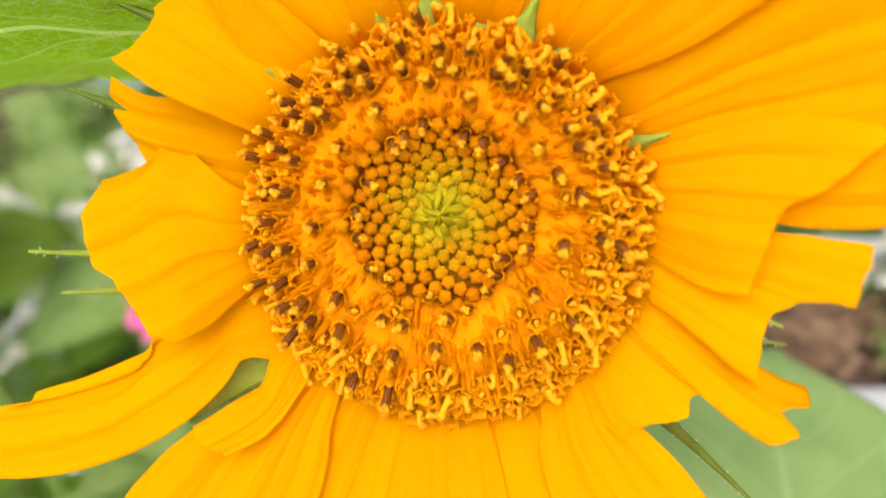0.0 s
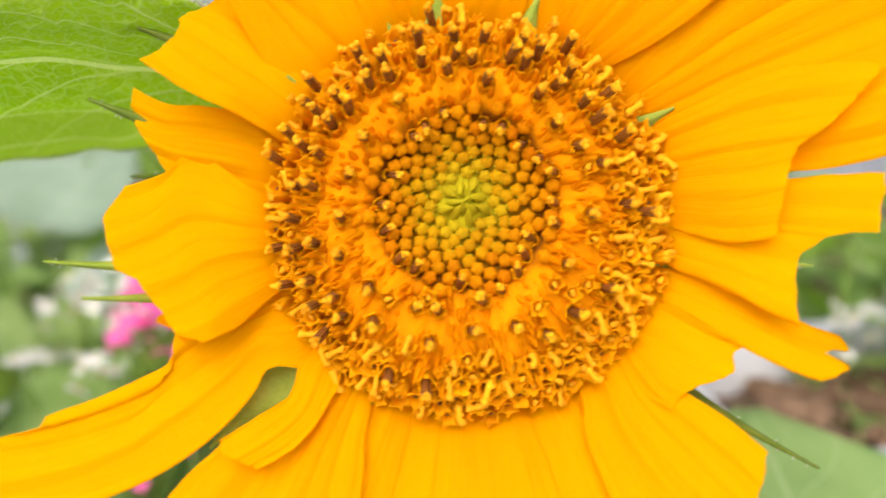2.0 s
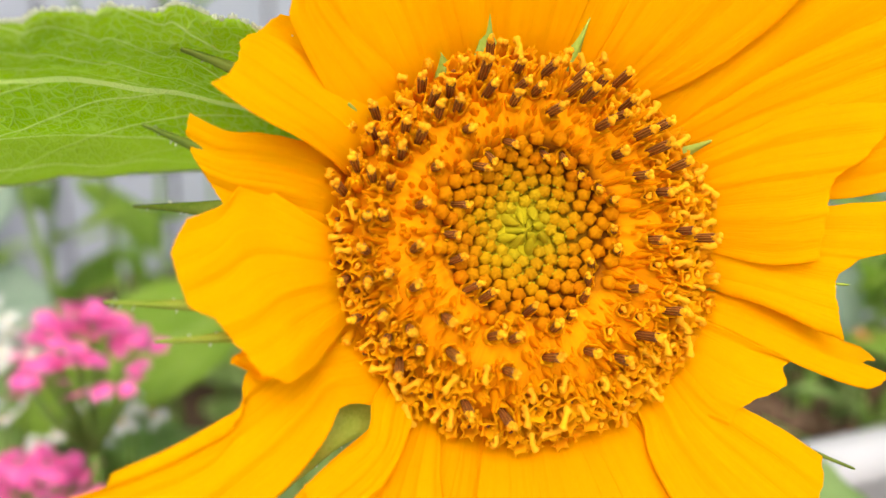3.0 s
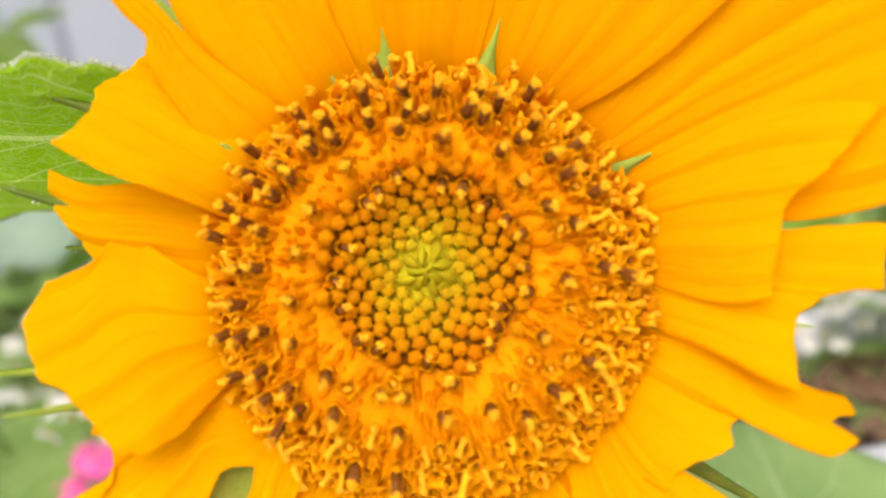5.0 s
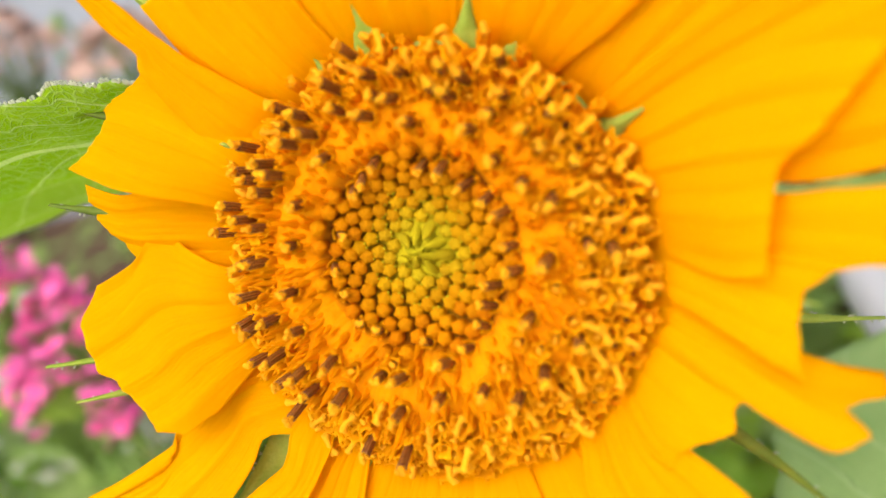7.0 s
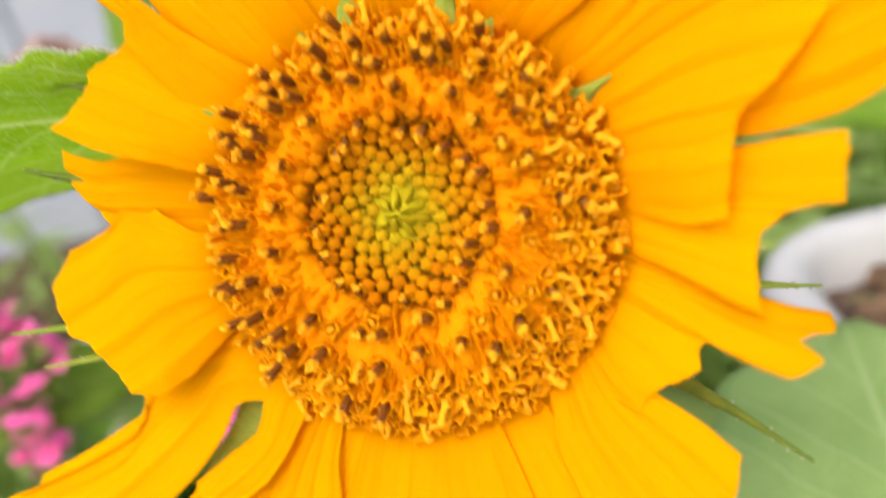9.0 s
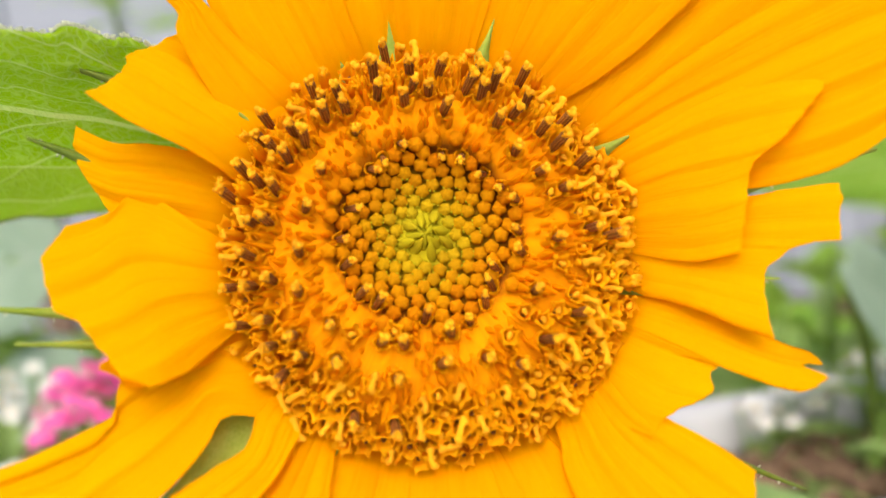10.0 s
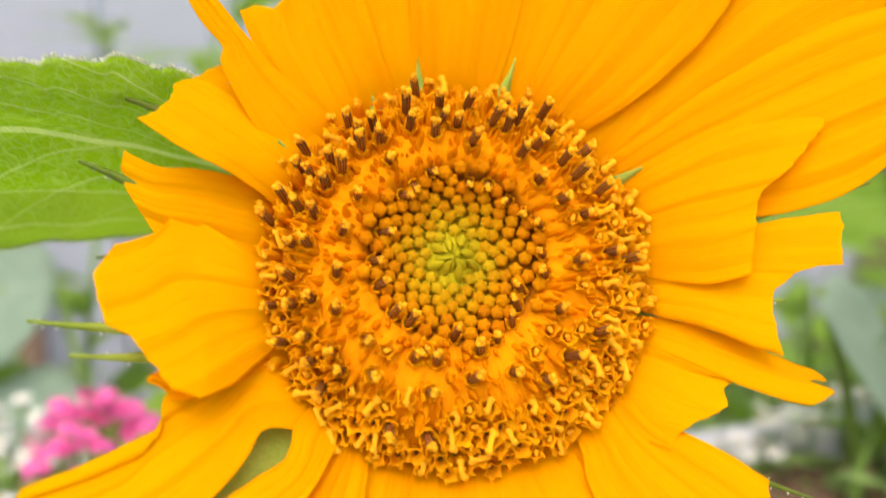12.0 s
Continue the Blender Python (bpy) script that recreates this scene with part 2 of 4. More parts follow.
M_GROUND = ground_material()
M_BARK = plain_material("bark_mulch", (0.08, 0.048, 0.028), (0.25, 0.155, 0.095), 60.0, rough=0.9, jit=0.7, hue=0.02, dist=0.002)
M_TAN = plain_material("tan_bark", (0.30, 0.17, 0.10), (0.48, 0.29, 0.18), 90.0, rough=0.9, jit=0.2, dist=0.001)
M_STONE = plain_material("pale_stone", (0.38, 0.37, 0.35), (0.58, 0.57, 0.54), 40.0, rough=0.85, jit=0.15)
M_BOARD = plain_material("pale_board", (0.31, 0.345, 0.41), (0.37, 0.405, 0.46), 3.0, rough=0.6, bump=0.1, jit=0.06)
M_POST = plain_material("brown_post", (0.16, 0.10, 0.07), (0.27, 0.19, 0.14), 9.0, rough=0.8, jit=0.2)


# ---------------------------------------------------------------- builders
def link_mesh(name, bm, mats, smooth=True):
    me = bpy.data.meshes.new(name)
    if smooth:
        for f in bm.faces:
            f.smooth = True
    bm.to_mesh(me)
    bm.free()
    for m in mats if isinstance(mats, (list, tuple)) else [mats]:
        me.materials.append(m)
    return me


def part(name, mesh, parent, m=None, label="", mats=None):
    """Links a mesh (or a bmesh) as one object under a thing or a part, at the world pose m."""
    if isinstance(mesh, bmesh.types.BMesh):
        mesh = link_mesh(name, mesh, mats)
    ob = new(name, mesh)
    if parent is not None:
        ob.parent = parent
        ob.matrix_parent_inverse = PLACES[parent.name].inverted()
    ob.matrix_basis = m if m is not None else Matrix()
    PLACES[ob.name] = ob.matrix_basis.copy()
    if label:
        tagged(ob, label)
    return ob


def thing(name, place, label, category, group="", kind=""):
    """An Empty at a thing's base."""
    ob = new(name)
    ob.empty_display_size = 0.02
    ob.matrix_basis = Matrix.Translation(place)
    PLACES[ob.name] = ob.matrix_basis.copy()
    return tagged(ob, label, category, group, kind)


PLACES = {}


def curve_at(values, x):
    """A smooth curve through evenly spaced values, x from 0 to 1."""
    n = len(values) - 1
    f = min(max(x, 0.0), 1.0) * n
    i = min(int(f), n - 1)
    u = f - i
    p0, p1, p2, p3 = values[max(i - 1, 0)], values[i], values[i + 1], values[min(i + 2, n)]
    return 0.5 * (2 * p1 + (p2 - p0) * u + (2 * p0 - 5 * p1 + 4 * p2 - p3) * u * u + (3 * p1 - p0 - 3 * p2 + p3) * u**3)


def line_at(pairs, x):
    """A broken line through (x, y) pairs."""
    for (xa, ya), (xb, yb) in zip(pairs, pairs[1:]):
        if x <= xb:
            return ya + (yb - ya) * (x - xa) / max(xb - xa, 1e-6)
    return pairs[-1][1]


def grid_sheet(bm, ns, nq, point, mat=0):
    """A sheet of quads with its own lengthwise UVs; point(s, q) gives the place."""
    uv = bm.loops.layers.uv.verify()
    vs = [[bm.verts.new(point(i / ns, j / nq)) for j in range(nq + 1)] for i in range(ns + 1)]
    for i in range(ns):
        for j in range(nq):
            f = bm.faces.new((vs[i][j], vs[i + 1][j], vs[i + 1][j + 1], vs[i][j + 1]))
            f.material_index = mat
            for lp, (a, b) in zip(f.loops, ((i, j), (i + 1, j), (i + 1, j + 1), (i, j + 1))):
                lp[uv].uv = (a / ns, b / nq)


def tube(bm, path, radii, segs=7, mat=0, cap=True):
    """A round tube along a path of points."""
    path = [Vector(p) for p in path]
    rings, side = [], None
    for i, p in enumerate(path):
        d = (path[min(i + 1, len(path) - 1)] - path[max(i - 1, 0)]).normalized()
        if side is None:
            side = d.cross(Vector((0, 0, 1)) if abs(d.z) < 0.9 else Vector((1, 0, 0)))
        side = (side - d * side.dot(d)).normalized()
        up = d.cross(side)
        r = radii[min(i, len(radii) - 1)]
        rings.append([bm.verts.new(p + (side * math.cos(t) + up * math.sin(t)) * r) for t in (2 * math.pi * k / segs for k in range(segs))])
    for a, b in zip(rings, rings[1:]):
        for k in range(segs):
            bm.faces.new((a[k], a[(k + 1) % segs], b[(k + 1) % segs], b[k])).material_index = mat
    if cap:
        for ring in (rings[0], rings[-1]):
            f = bm.faces.new(ring if ring is rings[-1] else ring[::-1])
            f.material_index = mat


def lathe(bm, profile, segs=8, mat=0, wave=None, lobed=0):
    """Turns a profile of (radius, z) round the z axis; wave(angle, step) scales the radius. (radius, z, dr, dz): a ring with lobes."""
    rings = []
    for n, (r, z, *lobe) in enumerate(profile):
        row = []
        for k in range(segs):
            t = 2 * math.pi * k / segs
            s, h = r * (wave(t, n) if wave else 1.0), z
            if lobe:
                c = math.cos(lobed * t)
                s, h = s + lobe[0] * c, z + lobe[1] * c
            row.append(bm.verts.new((s * math.cos(t), s * math.sin(t), h)))
        rings.append(row)
    for a, b in zip(rings, rings[1:]):
        for k in range(segs):
            bm.faces.new((a[k], a[(k + 1) % segs], b[(k + 1) % segs], b[k])).material_index = mat
    bm.faces.new(rings[-1]).material_index = mat


def thicken(ob, depth):
    mod = ob.modifiers.new("thickness", "SOLIDIFY")
    mod.thickness, mod.offset = depth, 0.0
    return ob


# ---------------------------------------------------------------- the sunflower
HEAD = Vector((-0.0003, 0.0945, 0.4927))
FACE = Vector((-0.0772, -0.9265, 0.3682)).normalized()
ACROSS = Vector((0, 0, 1)).cross(FACE).normalized()
UPWARD = FACE.cross(ACROSS)
TURN_HEAD = Matrix((ACROSS, UPWARD, FACE)).transposed().to_4x4()
# The head is laid out in millimetres: x across, y up its face, z out of it.
FLOWER = Matrix.Translation(HEAD) @ TURN_HEAD @ Matrix.Scale(0.001, 4)
STEM_FOOT = Vector((-0.01, 0.20, GROUND))
sunflower = thing("sunflower", STEM_FOOT, "golden-orange sunflower in full bloom with torn ray petals", "flower")


def polar(r, deg, z=0.0):
    return Vector((r * math.cos(radians(deg)), r * math.sin(radians(deg)), z))


# The outer florets sit round a point a little off the centre of the buds.
OFFSET = Vector((0.4, -2.2, 0))


def shift(r):
    k = min(max((r - 9.0) / 18.0, 0.0), 1.0)
    return OFFSET * (k * k * (3 - 2 * k))


def smooth_line(pts, x):
    """A smooth curve through a few (x, y) points, x from 0 to 1 by their distances."""
    far = [0.0]
    for a, b in zip(pts, pts[1:]):
        far.append(far[-1] + math.dist(a, b))
    d = min(max(x, 0.0), 1.0) * far[-1]
    i = next((k for k in range(len(pts) - 1) if d <= far[k + 1]), len(pts) - 2)
    u = (d - far[i]) / max(far[i + 1] - far[i], 1e-6)
    p0, p1, p2, p3 = pts[max(i - 1, 0)], pts[i], pts[i + 1], pts[min(i + 2, len(pts) - 1)]
    return Vector([0.5 * (2 * b + (c - a) * u + (2 * a - 5 * b + 4 * c - e) * u * u + (3 * b - a - 3 * c + e) * u**3) for a, b, c, e in zip(p0, p1, p2, p3)])


def broken_line(pts, x):
    """The same without rounding the corners."""
    far = [0.0]
    for a, b in zip(pts, pts[1:]):
        far.append(far[-1] + math.dist(a, b))
    d = min(max(x, 0.0), 1.0) * far[-1]
    i = next((k for k in range(len(pts) - 1) if d <= far[k + 1]), len(pts) - 2)
    return Vector(pts[i]).lerp(Vector(pts[i + 1]), (d - far[i]) / max(far[i + 1] - far[i], 1e-6))


def petal(turn, right, tip, left, rise, seed, folds=4.0, ridge=0.32, tuck=0.0, bent=0.6):
    """A ray petal, torn or whole. right and left: its edges from the foot outward; tip: its end, from right to left;
    rise: the height at the foot, the slope along it (in the direction turn) and across it; tuck: how far its left corner is bent back, from bent across."""
    rnd = random.Random(seed * 7 + 3)
    ph, ph2, ph3 = (rnd.uniform(0, 6.3) for _ in range(3))
    ex = polar(1.0, turn).to_2d()
    ey = Vector((-ex.y, ex.x))
    right, left, tip = [list(right), list(left), [right[-1], *tip, left[-1]]]
    foot = (Vector(right[0]) + Vector(left[0])) / 2
    # The foot reaches in under the florets.
    hub = OFFSET.to_2d()
    for side in (right, left):
        v = Vector(side[0])
        side.insert(0, tuple(v - (v - hub).normalized() * 3.5))

    def point(s, q):
        a, b = smooth_line(right, s), smooth_line(left, s)
        end, start = broken_line(tip, q), Vector(right[0]).lerp(Vector(left[0]), q)
        flat = a * (1 - q) + b * q + start * (1 - s) + end * s
        flat -= Vector(right[0]) * (1 - s) * (1 - q) + Vector(left[0]) * (1 - s) * q + Vector(right[-1]) * s * (1 - q) + Vector(left[-1]) * s * q
        rim = s**6
        flat += ex * rim * (0.28 * noise.noise(Vector((q * 14, seed * 3.1, 0))) + 0.16 * noise.noise(Vector((q * 41, seed, 5))))
        flat += ey * (2 * q - 1) ** 5 * 0.22 * noise.noise(Vector((s * 9, seed, q * 4)))
        d = flat - foot
        u, v = d.dot(ex), d.dot(ey)
        out = max(0.0, (flat - hub).length - 25.5)
        z = rise[0] + rise[1] * max(u, 0.0) + rise[2] * v * min(1.0, max(u, 0.0) / 10.0) - tuck * (max(0.0, q - bent) / (1 - bent)) ** 2 * s**2.5 - 5.0 * math.exp(-out / 2.6)
        grow = min(1.0, 0.12 + max(u, 0.0) / 9.0)
        z += ridge * grow * (math.sin(folds * math.pi * q + ph) + 0.5 * math.sin(folds * 2.3 * math.pi * q + ph2) + 0.2 * math.sin(folds * 4.9 * math.pi * q + ph3))
        z -= 0.10 * grow * (1 - 0.6 * s) * (1 - abs(math.sin(folds * 1.7 * math.pi * q + ph2))) ** 2
        z += 0.5 * noise.noise(Vector((flat.x * 0.09, flat.y * 0.09, seed * 1.7)))
        return Vector((flat.x, flat.y, z))

    bm = bmesh.new()
    grid_sheet(bm, 40, 52, point)
    return thicken(part("petal", bm, sunflower, FLOWER, mats=M_PETAL), 0.22)


def whole_petal(turn, reach, wide, rise, seed, folds=4.0, lean=0.0):
    """A long untorn petal: pointed, broadest past its middle."""
    ex = polar(1.0, turn).to_2d()
    ey = Vector((-ex.y, ex.x))
    hub = OFFSET.to_2d() + ex * 25.5
    side = lambda k: [tuple(hub + ex * reach * s + ey * (k * wide * w + lean * s * s)) for s, w in ((0.0, 0.52), (0.25, 0.82), (0.55, 1.0), (0.8, 0.85), (0.95, 0.42))]
    return petal(turn, side(-1), [tuple(hub + ex * reach * 0.995 + ey * lean)], side(1), rise, seed, folds, 0.18)


# Right side, from below the horizontal upward.
petal(-10, [(25, -7.5), (29, -10.6), (33.2, -13), (37.5, -16), (41.0, -18.2)], [(40.8, -15.5), (41.2, -12.8), (42.5, -9), (44.8, -7), (47.5, -6.4), (50.3, -6.8), (50.9, -3)],
      [(26, 2), (33, 1.4), (41, 0.8), (46.3, 0.9), (51.6, 0.6)], (-0.1, 0.66, -0.16), 25, 5)
petal(8, [(25.2, -3.0), (29.5, -5.2), (34.5, -7.2), (39.0, -6.8)], [(39.7, -3), (40.4, 1), (41.8, 4.5), (45.3, 7.3), (49.2, 11.0)],
      [(26, 9), (34, 12.6), (42, 15.4), (52.5, 15.6)], (0.6, 0.78, -0.24), 1, 6, 0.36, 5.5, 0.4)
petal(20, [(27, 2.5), (35, 3.2), (41.2, 2.0), (48.2, 1.9), (54.6, 4.0), (62, 10)], [(68, 17), (69, 23)],
      [(24.5, 13.5), (38, 21.5), (52, 27), (66, 28)], (-0.4, 0.60, -0.15), 2, 6, 0.36)
petal(33, [(25.5, 10), (39, 18), (53, 25), (61.2, 27.6)], [(62.3, 31), (61.4, 36), (58, 46)],
      [(18.5, 18.5), (30, 34), (44, 47), (57, 52)], (-2.8, 0.52, -0.02), 3, 4, 0.24)
petal(47, [(20, 17.6), (28.6, 21.5), (35.8, 26.4), (41.2, 32.0), (46.5, 41)], [(47, 50)],
      [(12.5, 22.5), (20, 36), (30, 50), (40, 58)], (-2.0, 0.5, -0.12), 4, 4, 0.24)
whole_petal(67, 46, 9.5, (-4.2, 0.46, 0.0), 5)
whole_petal(84, 47, 9.8, (-3.7, 0.45, 0.0), 6, 4, -1.0)
whole_petal(102, 45, 9.5, (-4.0, 0.44, 0.0), 7)
# Left side, torn short.
petal(120, [(-5, 23.5), (-8.5, 33), (-11, 42), (-13, 52)], [(-16.5, 50), (-19, 45), (-21.5, 39.7), (-23.4, 37.3), (-26, 37.6)],
      [(-16.5, 17.5), (-21.5, 24.5), (-26.0, 30.6), (-28.5, 37.1)], (-3.4, 0.38, -0.08), 8, 5)
petal(134, [(-14, 20), (-20, 25.5), (-25.9, 31.0), (-31.7, 38.4), (-36, 41)], [(-37.8, 42.0)],
      [(-22.5, 13), (-28, 22), (-31.3, 29.0), (-31.0, 31.6), (-33.6, 34.8), (-35.4, 38.2), (-37.0, 41.0), (-39.3, 43.2)], (-0.2, 0.22, 0.0), 9, 3, 0.2)
petal(152, [(-16.2, 17.2), (-24, 26.2), (-29, 30.6), (-32.4, 31.4)], [(-34.2, 29.6), (-35.4, 28.0), (-37.9, 25.9), (-37.9, 23.9), (-39.4, 20.7)],
      [(-24.5, 8.8), (-29.5, 12.0), (-36.6, 15.6), (-41.5, 19.2)], (0.9, 0.26, 0.72), 10, 5)
petal(162, [(-23.5, 10.5), (-31, 13.4), (-37, 14.4), (-40.5, 14.6), (-44.6, 16.9)], [(-45.2, 14.5), (-44.6, 11.5), (-42.4, 7.6)],
      [(-26, 0), (-34, 2), (-40.8, 4.6)], (-0.4, 0.14, -0.1), 11, 4)
petal(-175, [(-24.8, 0.4), (-29.5, 2.8), (-34.9, 6.8), (-38.6, 7.5), (-41.0, 5.0), (-45.4, 3.2)], [(-46.4, 1.4), (-47.1, -1), (-46.3, -4.6), (-45.2, -7.8), (-42.4, -9.2), (-40, -12.6), (-37.2, -16.2)],
      [(-23.8, -10), (-27.6, -13.2), (-30.8, -16.2), (-34.3, -17.6)], (1.6, 0.41, 0.42), 13, 6, 0.36)
petal(-160, [(-26, -6), (-34, -10.5), (-40.6, -14.2)], [(-40.9, -14.7)], [(-24, -13), (-32, -16.4), (-37.4, -17.6), (-39, -16.0), (-40.8, -14.9)], (0.8, 0.44, 0.1), 14, 3, 0.2)
petal(-150, [(-25.5, -8.8), (-33, -12.4), (-39.2, -16.5), (-39.9, -20.2), (-42.7, -21.9), (-47.7, -24.0), (-54.9, -26.4)], [(-55.4, -27.8), (-60, -28.6), (-66, -31), (-69, -35)],
      [(-19.8, -19.6), (-22.4, -22.4), (-25.0, -22.0), (-27.6, -22.2), (-29.6, -25.6), (-35, -31), (-44, -36), (-55, -38.5), (-66, -38)], (1.6, 0.24, 0.04), 15, 3, 0.34)
# Below the disc.
petal(-128, [(-17.5, -21), (-24.3, -25.7), (-30.5, -29.4), (-37.3, -34.8), (-42.5, -41), (-46, -49)], [(-40, -54), (-30, -56)],
      [(-12.8, -23.6), (-14.6, -31.5), (-15.4, -40), (-19, -51)], (0.6, 0.34, 0.0), 16, 5)
petal(-132, [(-20.0, -18.4), (-23.2, -21.6), (-23.9, -24.6), (-25.3, -26.4), (-28.4, -27.9), (-33.0, -30.4)], [(-32.6, -32.2)],
      [(-16.8, -20.6), (-18.3, -25), (-20.6, -29), (-24, -32.4), (-28.2, -34.2)], (2.3, 0.40, 0.1), 17, 3, 0.22)
whole_petal(-112, 36, 5.2, (-0.2, 0.28, 0.0), 18, 3)
whole_petal(-98, 38, 6.8, (0.9, 0.30, 0.0), 19)
whole_petal(-84, 38, 7.4, (1.4, 0.30, 0.0), 20, 4, 1.0)
whole_petal(-70, 36, 6.2, (0.4, 0.30, 0.0), 21, 3)
whole_petal(-60, 18, 4.0, (-0.4, 0.32, 0.0), 22, 2)
petal(-51, [(13.8, -21.5), (15.4, -28.5), (15.4, -33), (17.5, -40), (22, -50)], [(31, -46), (34.5, -39)],
      [(20.5, -15.8), (25, -24.0), (32.4, -29.8), (36.4, -33.6)], (0.0, 0.54, 0.14), 23, 5)
petal(-32, [(19.5, -17.5), (21.2, -22.5), (23.4, -27.4), (26.1, -29.4)], [(27.6, -27.0), (29.8, -25.6), (32.2, -24.9), (33.7, -23.8), (34.0, -21.6), (36.1, -20.4), (38.6, -21.8), (42.2, -24.7), (46.2, -23.2), (44.3, -21.5), (46.2, -21.5), (49.3, -22.0)],
      [(25, -9.5), (31, -11.5), (38, -14.8), (43, -17.6), (46.6, -19.3), (49.6, -20.4)], (-0.7, 0.72, -0.05), 24, 5, 0.32, 12.0, 0.63)

# Disc: a dimpled cushion under the florets, thicker towards its lower right.
def crown(r, x, y):
    """Height of the florets' tops over the face."""
    lean = min(max((r - 8.0) / 8.0, 0.0), 1.0)
    return line_at(((0, 0.5), (5, 1.1), (9, 2.2), (11.5, 3.5), (13.5, 5.6), (16, 6.5), (18, 6.5), (20.5, 5.9), (24, 4.5), (27, 2.2), (30, -1.5), (36, -6.0)), r) + lean * (0.05 * x - 0.05 * y)


def flesh(r, x, y):
    """Height of the soft mass between the florets."""
    sink = line_at(((0, 0.2), (3, 0.8), (5, 1.6), (7, 1.9), (11.5, 2.2), (12.8, 2.2), (14.2, 1.8), (19.5, 1.85), (23.5, 2.3), (26, 3.0), (36, 4.0)), r)
    # Fuller where few florets have opened.
    full = 0.5 + 0.5 * math.cos(math.atan2(y, x) - radians(130))
    return crown(r, x, y) - sink + 0.5 * full * min(max((r - 13.5) / 1.5, 0.0), max((21.0 - r) / 2.0, 0.0), 1.0)


def disc_mesh():
    bm = bmesh.new()
    radii = [0.2] + [0.7 * k for k in range(1, 40)]
    lathe(bm, [(5, -22.0), (14, -19.0), (22, -15.0), (25, -9.0), (26.8, -4.0)] + [(r, 0.0) for r in radii[::-1]], 240)
    for v in bm.verts:
        r, t = math.hypot(v.co.x, v.co.y), math.atan2(v.co.y, v.co.x)
        if v.co.z == 0.0:
            v.co.z = flesh(r, v.co.x, v.co.y)
            if r > 12.5:
                ray = noise.noise(Vector((math.cos(t) * 22, math.sin(t) * 22, r * 0.2)))
                v.co.z += 0.6 * ray + 0.5 * noise.noise(Vector((v.co.x * 0.7, v.co.y * 0.7, 0.0)))
        v.co += shift(r)
    return bm


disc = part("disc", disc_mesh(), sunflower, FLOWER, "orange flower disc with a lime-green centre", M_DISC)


# Floret kinds, each on its own axis, feet at z = 0, in millimetres.
def shaken(bm, rnd, amount, above=-9.0):
    for v in bm.verts:
        if v.co.z > above:
            v.co += Vector((rnd.uniform(-1, 1), rnd.uniform(-1, 1), rnd.uniform(-1, 1))) * amount


def bud_mesh(mat, scale_mat, seed=0, scale=0.0):
    """A closed bud: a five-pointed dome, with a pale scale standing at its inner side."""
    rr = random.Random(seed)
    bm = bmesh.new()
    star = lambda t, n: 1.0 + (0.02, 0.04, 0.06, 0.09, 0.13, 0.20, 0.26, 0.2)[n] * math.cos(5 * t + seed)
    lathe(bm, [(0.6, 0), (0.86, 1.5), (0.95, 2.25), (0.96, 2.6), (0.84, 2.9), (0.56, 3.12), (0.24, 3.26), (0.04, 3.3)], 20, 0, star)
    shaken(bm, rr, 0.025)
    if scale > 0:
        for side in (-0.35, 0.3):
            tube(bm, [(-0.66, side, 2.0), (-0.82, side * 0.9, 2.75), (-0.86 - 0.1 * scale, side * 0.7, 3.0 + 0.55 * scale)], [0.30, 0.22, 0.03], 5, 1)
    return link_mesh("floret", bm, [mat, scale_mat])


def tip_mesh(mat, seed):
    """A slender innermost bud that lies on its neighbours."""
    bm = bmesh.new()
    lathe(bm, [(0.4, 0), (0.62, 1.0), (0.70, 1.9), (0.60, 2.8), (0.36, 3.6), (0.07, 4.3)], 10, 0, lambda t, n: 1 + 0.16 * math.cos(2 * t + seed) + 0.08 * math.cos(3 * t))
    return link_mesh("floret", bm, mat)


def blob(bm, place, r, mat, rnd, rough=0.3):
    got = bmesh.ops.create_icosphere(bm, subdivisions=1, radius=r, matrix=Matrix.Translation(place))
    for v in got["verts"]:
        v.co += Vector((rnd.uniform(-1, 1), rnd.uniform(-1, 1), rnd.uniform(-1, 1))) * r * rough
        for f in v.link_faces:
            f.material_index = mat


def flame_mesh(seed):
    """An unopened floret deep in the mass: a soft pointed flame bent outward."""
    rnd = random.Random(seed)
    bm = bmesh.new()
    h, w = rnd.uniform(5.2, 6.4), rnd.uniform(0.75, 1.0)
    flat = rnd.uniform(0.1, 0.25)
    lathe(bm, [(0.6 * w, 0), (0.72 * w, h * 0.3), (0.70 * w, h * 0.5), (0.56 * w, h * 0.68), (0.38 * w, h * 0.82), (0.2 * w, h * 0.93), (0.05, h)], 9, 0, lambda t, n: 1 + flat * math.cos(2 * t))
    for v in bm.verts:
        v.co += Vector((0.9, rnd.uniform(-0.02, 0.02), 0)) * (v.co.z / h) ** 2
    return link_mesh("floret", bm, [M_FILL])


def spike_mesh(seed):
    """A slim floret about to open, its points just parting."""
    rnd = random.Random(seed)
    bm = bmesh.new()
    h = rnd.uniform(5.0, 6.4)
    lathe(bm, [(0.6, 0), (0.72, h * 0.4), (0.78, h * 0.7), (0.70, h * 0.84, 0.08, 0.12), (0.5, h * 0.95, 0.16, 0.4), (0.3, h * 0.93, 0.08, 0.2), (0.1, h * 0.86)], 20, lobed=5)
    shaken(bm, rnd, 0.06, 1.0)
    return link_mesh("floret", bm, [M_COROLLA])


